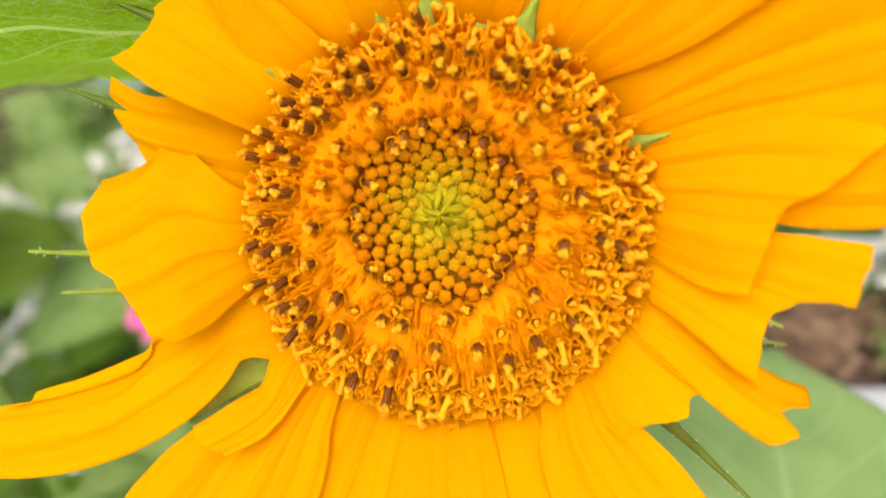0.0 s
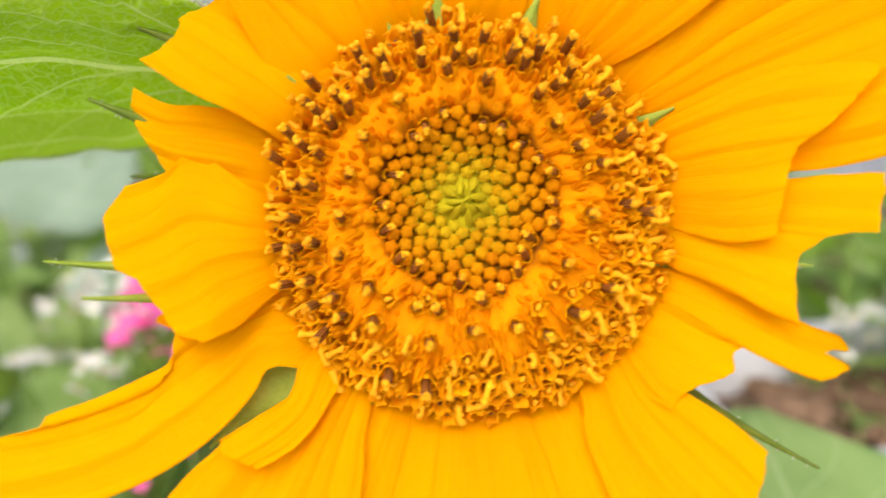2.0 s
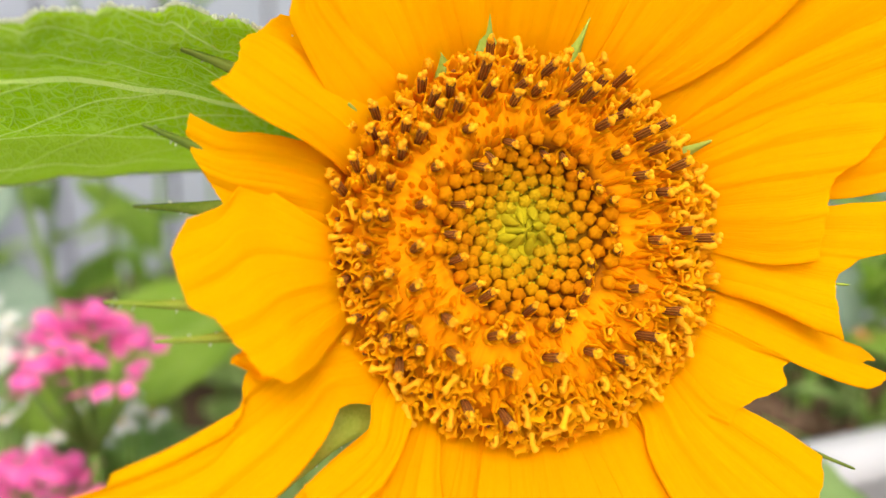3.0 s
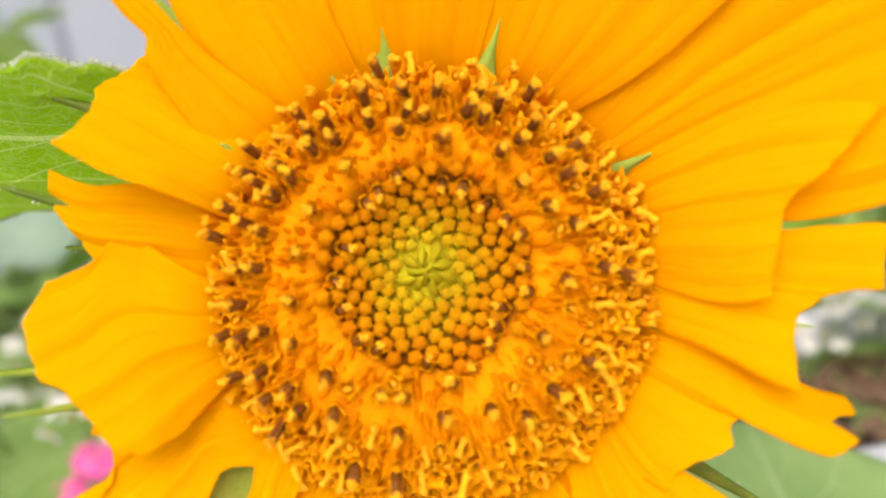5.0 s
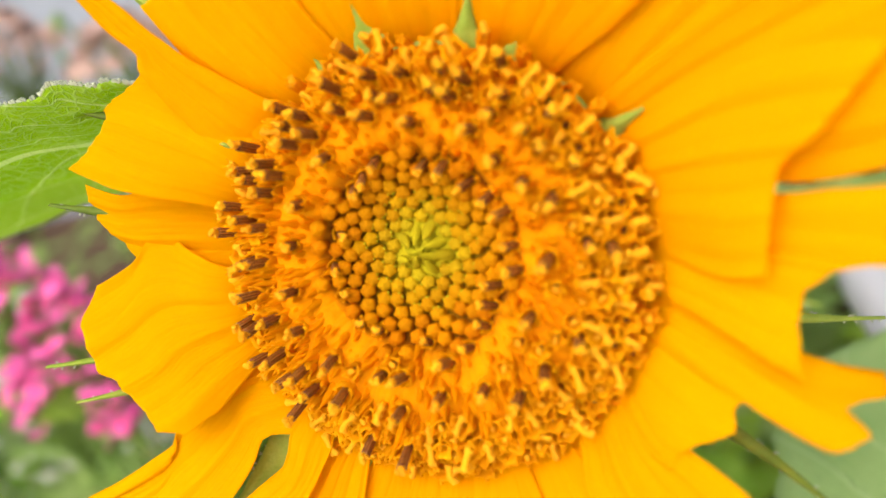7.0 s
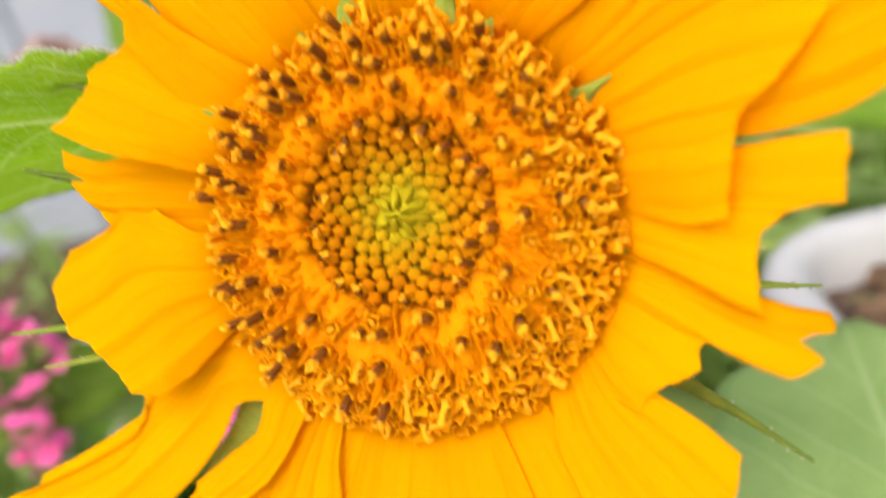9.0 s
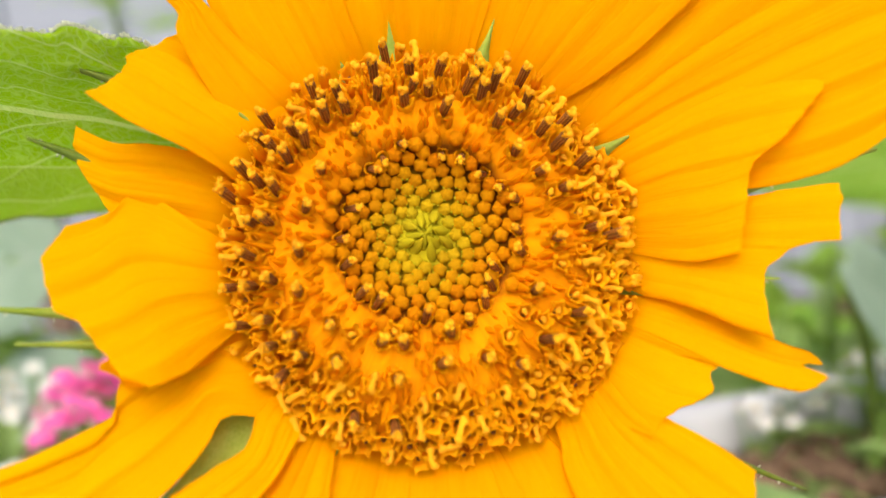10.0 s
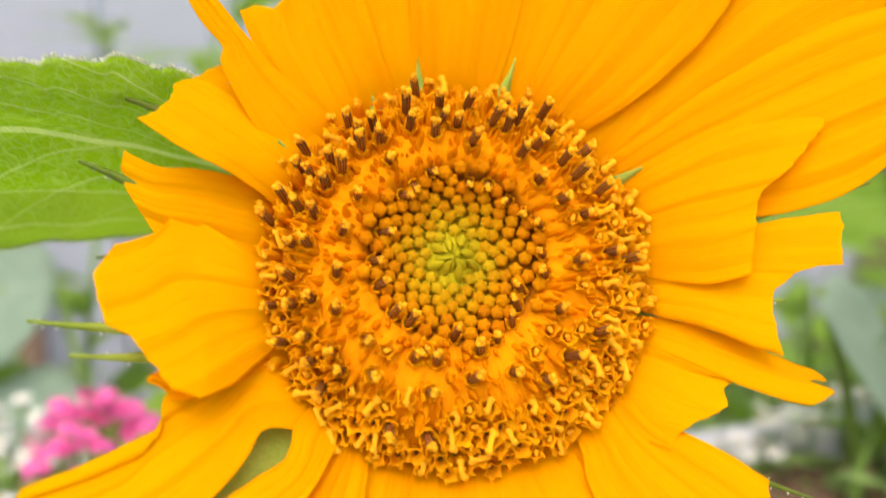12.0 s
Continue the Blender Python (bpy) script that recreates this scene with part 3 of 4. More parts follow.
def hood_mesh(seed):
    """The corolla round a dark column: a tall tube with long pointed lobes, open towards one side."""
    rnd = random.Random(seed)
    bm = bmesh.new()
    a = rnd.uniform(0.5, 0.75)
    lathe(bm, [(0.8, -2.0), (0.98, 0.6), (1.04, 1.6), (1.06, 2.2, 0.05, a * 0.2), (1.06, 2.8, 0.22, a), (0.9, 2.76, 0.18, a * 0.9), (0.76, 2.3, 0.04, 0.1), (0.58, 1.6)], 20, lobed=5)
    for v in bm.verts:
        if v.co.z > 1.8:
            v.co.z += 0.3 * v.co.x
    shaken(bm, rnd, 0.07, 1.0)
    return link_mesh("floret", bm, [M_COROLLA])


def corolla_mesh(seed, flare):
    """An opened corolla: tube and five pointed lobes bent outward."""
    rnd = random.Random(seed)
    bm = bmesh.new()
    f = flare
    lathe(bm, [(0.55, 0), (0.74, 1.4), (0.90, 2.2, 0.02, 0), (1.06 + 0.05 * f, 2.8, 0.08, 0.1), (1.18 + 0.25 * f, 3.3 - 0.1 * f, 0.17 + 0.06 * f, 0.32 - 0.3 * f), (1.12 + 0.3 * f, 3.5 - 0.3 * f, 0.15 + 0.07 * f, 0.30 - 0.4 * f), (0.98 + 0.18 * f, 3.36 - 0.1 * f, 0.12, 0.2 - 0.1 * f), (0.84, 2.9, 0.03, 0.05), (0.66, 2.2), (0.46, 1.2)], 20, lobed=5)
    for k in range(5 if f > 0.1 else 0):
        t = 2 * math.pi * k / 5
        out = 1.30 + 0.3 * f
        blob(bm, (out * math.cos(t), out * math.sin(t), 3.5 - 0.45 * f), rnd.uniform(0.26, 0.40), 0, rnd, 0.15)
    for v in bm.verts:
        if v.co.z > 2.0:
            v.co += Vector([noise.noise(v.co * 1.1 + Vector((seed * 4.0, k * 9.0, 0))) for k in range(3)]) * 0.4
    shaken(bm, rnd, 0.07, 2.0)
    return link_mesh("floret", bm, [M_COROLLA])


def column_mesh(seed, long):
    """The dark tube of joined anthers, ribbed along its length."""
    bm = bmesh.new()
    rib = lambda t, n: 1 + 0.07 * math.cos(5 * t)
    lathe(bm, [(0.44, 1.4), (0.50, 2.4), (0.55, 2.6 + long * 0.5), (0.57, 2.6 + long * 0.88, 0.02, 0.05), (0.46, 2.6 + long, 0.08, 0.22), (0.15, 2.5 + long)], 20, 0, rib, lobed=5)
    return link_mesh("anther_column", bm, [M_ANTHER])


def pollen_mesh(seed, long):
    """The yellow tip: a crumbly knob of pollen, often in two lobes."""
    rnd = random.Random(seed)
    bm = bmesh.new()
    z, turn = 2.6 + long, rnd.uniform(0, 6.3)
    blob(bm, (0, 0, z + 0.15), 0.52, 0, rnd, 0.14)
    for k in range(2):
        t = turn + k * math.pi
        blob(bm, (0.30 * math.cos(t), 0.30 * math.sin(t), z + rnd.uniform(0.5, 0.8)), rnd.uniform(0.36, 0.48), 0, rnd, 0.16)
    for k in range(4):
        t = rnd.uniform(0, 6.3)
        blob(bm, (0.48 * math.cos(t), 0.48 * math.sin(t), z + rnd.uniform(-0.1, 0.5)), rnd.uniform(0.14, 0.24), 0, rnd, 0.3)
    return link_mesh("stigma", bm, [M_POLLEN])


def style_mesh(seed, long, span, droop):
    """A yellow style whose two arms are bent apart, each ending in a knob."""
    rnd = random.Random(seed)
    bm = bmesh.new()
    top = Vector((rnd.uniform(-0.2, 0.2), rnd.uniform(-0.2, 0.2), 3.0 + long))
    tube(bm, [(0, 0, 1.6), Vector((0, 0, 3.0 + long * 0.5)), top], [0.34, 0.32, 0.36], 8)
    arch = []
    for x in (-1.0, -0.97, -0.84, -0.62, -0.3, 0.0, 0.3, 0.62, 0.84, 0.97, 1.0):
        arch.append(top + Vector((x * span, 0.10 * math.sin(x * 3 + seed), 0.18 * math.cos(x * 1.6) - droop * max(0.0, abs(x) - 0.5) ** 1.5 - 0.35 * x)))
    tube(bm, arch, [0.26, 0.52, 0.58, 0.40, 0.32, 0.36, 0.32, 0.40, 0.58, 0.52, 0.26], 9)
    for end in (arch[1], arch[-2]):
        blob(bm, end + Vector((rnd.uniform(-0.1, 0.1), rnd.uniform(-0.25, 0.25), 0)), 0.42, 0, rnd, 0.25)
    shaken(bm, rnd, 0.06)
    return link_mesh("stigma", bm, [M_POLLEN])


BUDS = [[bud_mesh(m, M_BUDS[0], k, max(0.0, 1.0 - 0.17 * i)) for k in range(4)] for i, m in enumerate(M_BUDS)]
TIPS = [tip_mesh(M_BUDS[k // 2], k) for k in range(4)]
FLAMES = [flame_mesh(k) for k in range(8)]
SPIKES = [spike_mesh(k) for k in range(5)]
HOODS = [hood_mesh(k) for k in range(4)]
COROLLA = [corolla_mesh(k, f) for k, f in enumerate((0.0, 0.15, 0.35, 0.5, 0.7, 0.9))]
LONGS = (2.2, 2.6, 3.0, 3.4, 3.8)
COLUMN, POLLEN = [column_mesh(k, l) for k, l in enumerate(LONGS)], [pollen_mesh(k, l) for k, l in enumerate(LONGS)]
bm = bmesh.new()
lathe(bm, [(0.40, 0.9), (0.40, 1.4), (0.30, 2.0), (0.12, 2.3)], 10)
STUB = link_mesh("anther_column", bm, [M_ANTHER])
bm = bmesh.new()
blob(bm, (0.15, 0, 3.0), 0.5, 0, random.Random(3), 0.15)
blob(bm, (-0.25, 0.2, 3.1), 0.36, 0, random.Random(5), 0.15)
KNOB = link_mesh("stigma", bm, [M_POLLEN])
bm = bmesh.new()
blob(bm, (0.2, 0, 5.5), 0.56, 0, random.Random(7), 0.15)
blob(bm, (-0.3, 0.2, 5.7), 0.46, 0, random.Random(8), 0.15)
TOP_KNOB = link_mesh("stigma", bm, [M_POLLEN])
STYLES = [style_mesh(k, l, w, d) for k, (l, w, d) in enumerate(((0.8, 0.9, 0.5), (1.1, 1.1, 0.2), (1.3, 1.0, 0.8), (1.5, 0.8, 0.4), (0.9, 1.2, 0.3), (1.2, 0.7, 1.6)))]

rnd = random.Random(11)
GOLDEN, SPREAD = 137.508, 1.0
stuffing, opened = [], []
for n in range(1, 860):
    r, ang = SPREAD * math.sqrt(n - 0.5 if n < 144 else 143.5 + (n - 144) * 1.24), n * GOLDEN + 20
    if r > 27.2:
        break
    deg = (ang + 180) % 360 - 180
    old = 0.5 + 0.5 * math.cos(radians(deg + 55))
    jit = rnd.uniform(-1, 1)
    pieces, size, solo, spin = [], rnd.uniform(0.94, 1.06), True, rnd.uniform(0, 6.3)
    tilt = line_at(((0, 0), (12.0, -24), (14.0, -20), (16.5, -2), (20, 6), (24, 14), (28, 26)), r) + 6 * jit
    place = polar(r, deg)
    sink = 3.3
    if r < 4.2:
        pieces, tilt, size, sink = [TIPS[n % 2 + (2 if r > 3.0 else 0)]], -56 + 6 * r, 0.86 + 0.04 * r, 2.1
    elif r < 12.0 + 0.4 * jit:
        step = min(len(M_BUDS) - 1, max(1, int((r + 0.4 * jit) / 12.2 * len(M_BUDS))))
        pieces, tilt, size, spin = [BUDS[step][n % 4]], -24 + r * 1.4, min(1.04, 0.92 + 0.011 * r), rnd.uniform(-0.4, 0.4)
    else:
        pick, k, bare = rnd.random(), rnd.randrange(5), 0.5 + 0.5 * math.cos(radians(deg - 130))
        # Open florets keep their distance from one another.
        room = 2.6 if r < 14 else 3.1 - 0.5 * old + 1.5 * bare if r < 17.5 else 2.8 + 1.6 * bare if r < 20.3 else 2.25
        if r < 13.8:
            kind = "male" if pick < 0.8 else "bud"
        elif r < 20.3:
            kind = ("ring" if rnd.random() < 0.75 * old - 0.1 else "male") if pick < 0.8 else "young"
        elif r < 24.2:
            kind = ("style" if rnd.random() < 1.2 * old - 0.3 else "male") if pick < 0.85 else "ring"
        else:
            kind = ("style" if rnd.random() < 0.75 + 0.4 * old else "male") if pick < 0.75 else "ring"
        if kind != "young" and any((place - p).length < room for p in opened):
            kind = "bud" if r < 13.8 else "young" if r < 21.0 else "ring" if rnd.random() < 0.25 + 0.8 * old else "spike"
        elif kind in ("male", "style"):
            opened.append(place)
        if kind == "male":
            k = rnd.randrange(3) if r < 19 else 1 + rnd.randrange(4)
            size *= 0.92 if r < 14 else 1.0
            sink = 3.9 if r < 14 else 3.1 if r < 20 else 3.0
            spin = rnd.gauss(math.pi, 0.5)
            pieces = [HOODS[k % 4], COLUMN[k], POLLEN[k]]
        elif kind == "style":
            size *= rnd.uniform(0.80, 1.0)
            tilt += rnd.uniform(-14, 4)
            spin = rnd.gauss(math.pi, 0.5)
            sink = rnd.uniform(3.0, 3.9)
            pieces = [COROLLA[2 + rnd.randrange(4)], STUB, STYLES[rnd.randrange(6)]]
        elif kind == "ring":
            size *= 0.86 if r < 20.3 else 0.84
            sink = 2.6 if r < 20.3 else rnd.uniform(2.6, 4.2)
            pieces = [COROLLA[rnd.randrange(2)], STUB, KNOB] if r < 21 else [COROLLA[2 + rnd.randrange(4)], STUB if rnd.random() < 0.5 else KNOB]
        elif kind == "spike":
            tilt += rnd.uniform(-6, 10)
            sink = rnd.uniform(4.6, 5.6)
            pieces = [SPIKES[rnd.randrange(5)], TOP_KNOB] if r > 22.5 and rnd.random() < 0.65 else [SPIKES[rnd.randrange(5)]]
        elif kind == "bud":
            tilt, size, sink, spin = -6 + 5 * jit, 1.06, 3.4, rnd.uniform(-0.4, 0.4)
            pieces = [BUDS[7][n % 4]]
        else:
            sink, solo = rnd.uniform(4.95, 5.7) + 0.4 * bare, False
            tilt += rnd.uniform(10, 30)
            spin = rnd.uniform(-0.4, 0.4)
            pieces = [FLAMES[rnd.randrange(8)]]
    if r > 13.8:
        size *= 1.12
    up = crown(r, place.x, place.y) - sink * (1.1 if r > 13.8 else 1.0)
    m = Matrix.Translation(shift(r)) @ Matrix.Rotation(radians(deg), 4, "Z") @ Matrix.Translation((r, 0, up)) @ Matrix.Rotation(radians(tilt), 4, "Y")
    m = m @ Matrix.Rotation(radians(rnd.uniform(-7, 7)), 4, "X") @ Matrix.Rotation(spin, 4, "Z") @ Matrix.Scale(size, 4)
    if solo:
        floret = part("floret", pieces[0], sunflower, FLOWER @ m)
        for mesh in pieces[1:]:
            part(mesh.name.split(".")[0], mesh, floret, FLOWER @ m)
    else:
        stuffing.append((pieces[0], m))
        for k in range(3):
            aside = Matrix.Rotation(radians(rnd.uniform(-7, 7)), 4, "Z") @ Matrix.Translation(polar(rnd.uniform(-2.0, 2.0), deg, rnd.uniform(-0.9, 0.0)))
            stuffing.append((FLAMES[rnd.randrange(8)], aside @ m))

# More of them where the buds give way to the mass.
for n in range(170):
    r, deg = rnd.uniform(13.2, 16.8), n * GOLDEN
    place = polar(r, deg)
    m = Matrix.Translation(shift(r)) @ Matrix.Rotation(radians(deg), 4, "Z") @ Matrix.Translation((r, 0, crown(r, place.x, place.y) - rnd.uniform(5.9, 6.7)))
    stuffing.append((FLAMES[n % 8], m @ Matrix.Rotation(radians(rnd.uniform(-6, 20)), 4, "Y") @ Matrix.Rotation(rnd.uniform(-0.5, 0.5), 4, "Z") @ Matrix.Scale(rnd.uniform(0.95, 1.15), 4)))

# The unopened florets between them, joined.
bm = bmesh.new()
for mesh, m in stuffing:
    copy = mesh.copy()
    copy.transform(m)
    bm.from_mesh(copy)
    bpy.data.meshes.remove(copy)
tagged(part("floret_mass", bm, sunflower, FLOWER, "crowded unopened orange disc florets", M_FILL), kind="stuff")


# Green bracts behind the petals, four with shade painted into their green.
def bract(a, reach, wide, rise, bend=0.0, curl=0.0, seed=0, dark=False):
    bm = bmesh.new()
    base, ex = polar(22, a) + OFFSET * 0.6, polar(1, a)
    ey = Vector((-ex.y, ex.x, 0))

    def point(s, q):
        x = reach * s
        y = wide * (q - 0.5) * 2 * curve_at((0.8, 1.0, 0.7, 0.34, 0.16, 0.03), s) + bend * s * s
        return base + ex * x + ey * y + Vector((0, 0, -5 + rise * x + curl * s**3 - 0.6 * abs(2 * q - 1) + 0.4 * noise.noise(Vector((x * 0.2, seed, q)))))

    grid_sheet(bm, 16, 6, point)
    rr = random.Random(seed)
    for k in range(26 if reach > 15 else 0):
        s, q = rr.uniform(0.1, 0.98), rr.choice((0.0, 1.0))
        p = point(s, q)
        tube(bm, [p, p + ey * (1 if q else -1) * rr.uniform(0.15, 0.5) + ex * rr.uniform(-0.1, 0.5) + Vector((0, 0, rr.uniform(-0.4, 0.4)))], [0.016, 0.006], 3, 1, False)
    return thicken(part("bract", bm, sunflower, FLOWER, "green bract with shade painted into its colour" if dark else "", [M_BRACT_SHADED if dark else M_BRACT, M_HAIR]), 0.25)


for k, (a, reach, wide, rise, bend, curl) in enumerate((
    (95, 14.4, 3.4, 0.40, 0, 0), (69, 12.6, 3.0, 0.40, 0, 0), (56, 10.2, 2.8, 0.46, 0, 0), (110, 10.0, 3.0, 0.36, 0, 0), (24, 10.3, 3.8, 0.76, 0, 0), (141, 9.2, 3.6, 0.70, 0, 0),
    (129, 36, 4.5, 0.05, 0, 2), (143, 33.7, 4.2, 0.11, 6.0, 0), (170, 35, 4.2, -0.35, 0.5, -8), (164, 31, 4.2, 0.28, -2, 1.5), (-168, 33, 3.4, 0.36, -6.4, 2), (-161, 28, 3.4, 0.52, -6.6, 2),
    (-139, 26, 7, 0.3, 0, 0), (-120, 22, 5, 0.1, 0, 0), (-100, 22, 5, 0.1, 0, 0), (-80, 22, 5, 0.1, 0, 0), (-62, 20, 5, 0.2, 0, 0),
    (-43, 35.1, 3.4, -0.10, 4.2, 17.9), (-17, 11, 5, 0.3, 0, 0), (-25, 37, 2.8, -0.28, 4.0, -2), (-12.1, 22.3, 1.8, 0.70, 0, 2), (7, 40, 5.5, 0.36, 0, 0), (40, 22, 5, 0.1, 0, 0), (82, 22, 5, 0.1, 0, 0),
)):
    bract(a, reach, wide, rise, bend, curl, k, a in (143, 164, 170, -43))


def stem_mesh():
    bm = bmesh.new()
    neck = HEAD - FACE * 0.020
    pts = [neck + FACE * 0.006, neck - FACE * 0.018, neck - FACE * 0.045 + Vector((0, 0, -0.015)), Vector((0.004, 0.168, 0.42)), Vector((-0.004, 0.186, 0.30)), STEM_FOOT + Vector((0, 0, 0.1)), STEM_FOOT - Vector((0, 0, 0.02))]
    tube(bm, pts, [0.009, 0.007, 0.0065, 0.0065, 0.007, 0.008, 0.009], 12)
    return bm


part("stem", stem_mesh(), sunflower, label="hairy green stem", mats=M_STEM)


def leaf_bmesh(length, wide, droop=0.1, fold=0.15, wavy=0.02, teeth=0, seed=0, profile=(0.12, 0.75, 1.0, 0.85, 0.5, 0.03), ns=24, nq=12):
    """A leaf along +x, its face up; sizes in metres."""
    bm = bmesh.new()

    def point(s, q):
        k = 2 * q - 1
        half = wide / 2 * curve_at(profile, s)
        if teeth:
            half *= 1 + 0.07 * abs(k) * abs(math.sin(s * math.pi * teeth))
        z = -droop * length * s * s + fold * abs(k) * half + wavy * length * math.sin(s * 9 + seed + 2 * k) * abs(k)
        z += 0.012 * length * noise.noise(Vector((s * 5, k * 2.5, seed)))
        return Vector((length * s, half * k, z))

    grid_sheet(bm, ns, nq, point)
    return bm


def hairs(bm, n, long, rr, mat=1):
    """Fine hairs along the rim of a sheet."""
    rim = [e for e in bm.edges if e.is_boundary]
    for k in range(n):
        e = rr.choice(rim)
        p = e.verts[0].co.lerp(e.verts[1].co, rr.random())
        d = Vector((rr.uniform(-0.8, 0.2), rr.uniform(-0.5, 0.5), 1.0 if p.z > 0.5 else -1.0)).normalized()
        tube(bm, [p, p + d * long * rr.uniform(0.5, 1.2)], [long * 0.035, long * 0.012], 3, mat, False)


def axes(x_axis, z_hint, place):
    x = Vector(x_axis).normalized()
    y = Vector(z_hint).cross(x).normalized()
    z = x.cross(y)
    m = Matrix((x, y, z)).transposed().to_4x4()
    return Matrix.Translation(place) @ m


def leaf_lines(x):
    """The rim, the midrib, the crease and the far edge of the leaf beside the bloom, across its length."""
    u = (x + 0.045) / 0.03
    shut = min(max((-x - 0.072) / 0.045, 0.0), 1.0) ** 2
    tooth = ((-x - 0.0393) / 0.0076) % 1.0
    rim = Vector((x, 0.106 + 0.0055 * u, 0.5212 - 0.0024 * u - (0.0130 if u > 0 else 0.0070) * u * u + 0.0015 * tooth**0.8 * (1.0 - tooth**12)))
    lines = [rim, Vector((x, 0.1194 + 0.0155 * u, 0.5097 - 0.0092 * u - 0.0056 * u * u)), Vector((x, 0.1267 + 0.0006 * u, 0.5011 - 0.0037 * u - 0.0028 * u * u)), Vector((x, 0.1471 - 0.0018 * u - 0.0017 * u * u, 0.4912 - 0.0008 * u * u))]
    return [p.lerp(Vector((x, 0.118, 0.494)), shut) for p in lines]


def bloom_leaf():
    bm = bmesh.new()

    def point(s, q):
        rim, rib, crease, far = leaf_lines(-0.010 - 0.105 * s)
        if q < 0.5:
            p, sag = rim.lerp(rib, q / 0.5), 0.0012 * math.sin(q / 0.5 * math.pi)
        elif q < 0.75:
            p, sag = rib.lerp(crease, (q - 0.5) / 0.25), 0.0008 * math.sin((q - 0.5) / 0.25 * math.pi)
        else:
            p, sag = crease.lerp(far, (q - 0.75) / 0.25), 0.0010 * math.sin((q - 0.75) / 0.25 * math.pi)
        wave = 0.0008 * noise.noise(Vector((s * 14, q * 7, 3.0)))
        return p + Vector((0, -0.7, -0.7)) * (sag + wave)

    grid_sheet(bm, 120, 40, point)
    return bm


bm = bloom_leaf()
hairs(bm, 1800, 0.0006, random.Random(5))
thicken(part("leaf", bm, sunflower, label="bright green toothed leaf with pale veins", mats=[M_LEAF, M_HAIR]), 0.0004)
bm = leaf_bmesh(0.091, 0.066, 0.03, 0.04, 0.006, 6, 7, (0.4, 0.9, 1.02, 1.0, 0.84, 0.12), 28, 18)
thicken(part("leaf", bm, sunflower, axes((0.018, 0.098, 0.012), (0, -0.25, 1), (0.0715, 0.078, 0.396)), "broad dusty-green leaf with a velvety face", M_SAGE), 0.0005)
bm = bmesh.new()
tube(bm, [(0.072, 0.0785, 0.396), (0.052, 0.092, 0.372), (0.015, 0.155, 0.352), (-0.003, 0.187, 0.30)], [0.0016, 0.002, 0.0024, 0.003], 8)
part("leaf_stalk", bm, sunflower, mats=M_STEM)
bm = bmesh.new()
tube(bm, [(-0.013, 0.118, 0.505), (-0.008, 0.132, 0.490), (0.000, 0.143, 0.468), (0.004, 0.152, 0.446)], [0.0012, 0.0016, 0.002, 0.0024], 8)
part("leaf_stalk", bm, sunflower, mats=M_STEM)


# ---------------------------------------------------------------- the garden
def ground_mesh():
    bm = bmesh.new()
    n, span = 60, 40.0

    def point(s, q):
        x, y = ((2 * s - 1) ** 3) * span, ((2 * q - 1) ** 3) * span
        return Vector((x, y, GROUND + 0.012 * noise.noise(Vector((x * 9, y * 9, 0)))))

    grid_sheet(bm, n, n, point)
    return bm


ground = tagged(new("ground", link_mesh("ground", ground_mesh(), M_GROUND)), "dark garden soil under the plants, with unseen pale ground added in front to bounce light", "ground", kind="structure")

wall = tagged(new("wall_north"), "pale blue-grey boarded wall behind the bed", "wall", kind="structure")
PLACES[wall.name] = Matrix()


def box(bm, lo, hi, mat=0, bevel=0.0):
    got = bmesh.ops.create_cube(bm, size=1.0)
    for v in got["verts"]:
        v.co = Vector([(a + b) / 2 + c * (b - a) for a, b, c in zip(lo, hi, v.co)])
    for f in {f for v in got["verts"] for f in v.link_faces}:
        f.material_index = mat
    if bevel:
        bmesh.ops.bevel(bm, geom=list({e for v in got["verts"] for e in v.link_edges}), offset=bevel, segments=2, affect="EDGES")


WALL_Y = 1.15
bm = bmesh.new()
box(bm, (-0.069, -0.009, 0), (0.069, 0.009, 1.9), bevel=0.002)
board = link_mesh("board", bm, M_BOARD, smooth=False)
for k in range(24):
    part("board", board, wall, Matrix.Translation((-1.72 + 0.144 * k, WALL_Y, GROUND)))
bm = bmesh.new()
box(bm, (-0.03, -0.03, 0), (0.03, 0.03, 1.9), bevel=0.004)
post = link_mesh("post", bm, M_POST, smooth=False)
for x in (-1.3, -0.98, 1.02):
    part("post", post, wall, Matrix.Translation((x, WALL_Y - 0.045, GROUND)))


TROUGH_TURN = radians(1.5)


def on_trough(x, y, z):
    """A place along the trough, which stands at an angle."""
    v = Matrix.Rotation(TROUGH_TURN, 3, "Z") @ Vector((x - 0.086, y - 0.205, 0))
    return Vector((v.x + 0.086, v.y + 0.205, z))


bm = bmesh.new()
box(bm, (-0.016, -0.016, -0.03), (0.016, 0.016, 0.255), bevel=0.003)
stake = part("garden_stake", link_mesh("garden_stake", bm, M_POST, smooth=False), None, Matrix.Translation((-0.318, 1.08, GROUND)))
tagged(stake, "short weathered brown wooden stake in the bed", "stake")


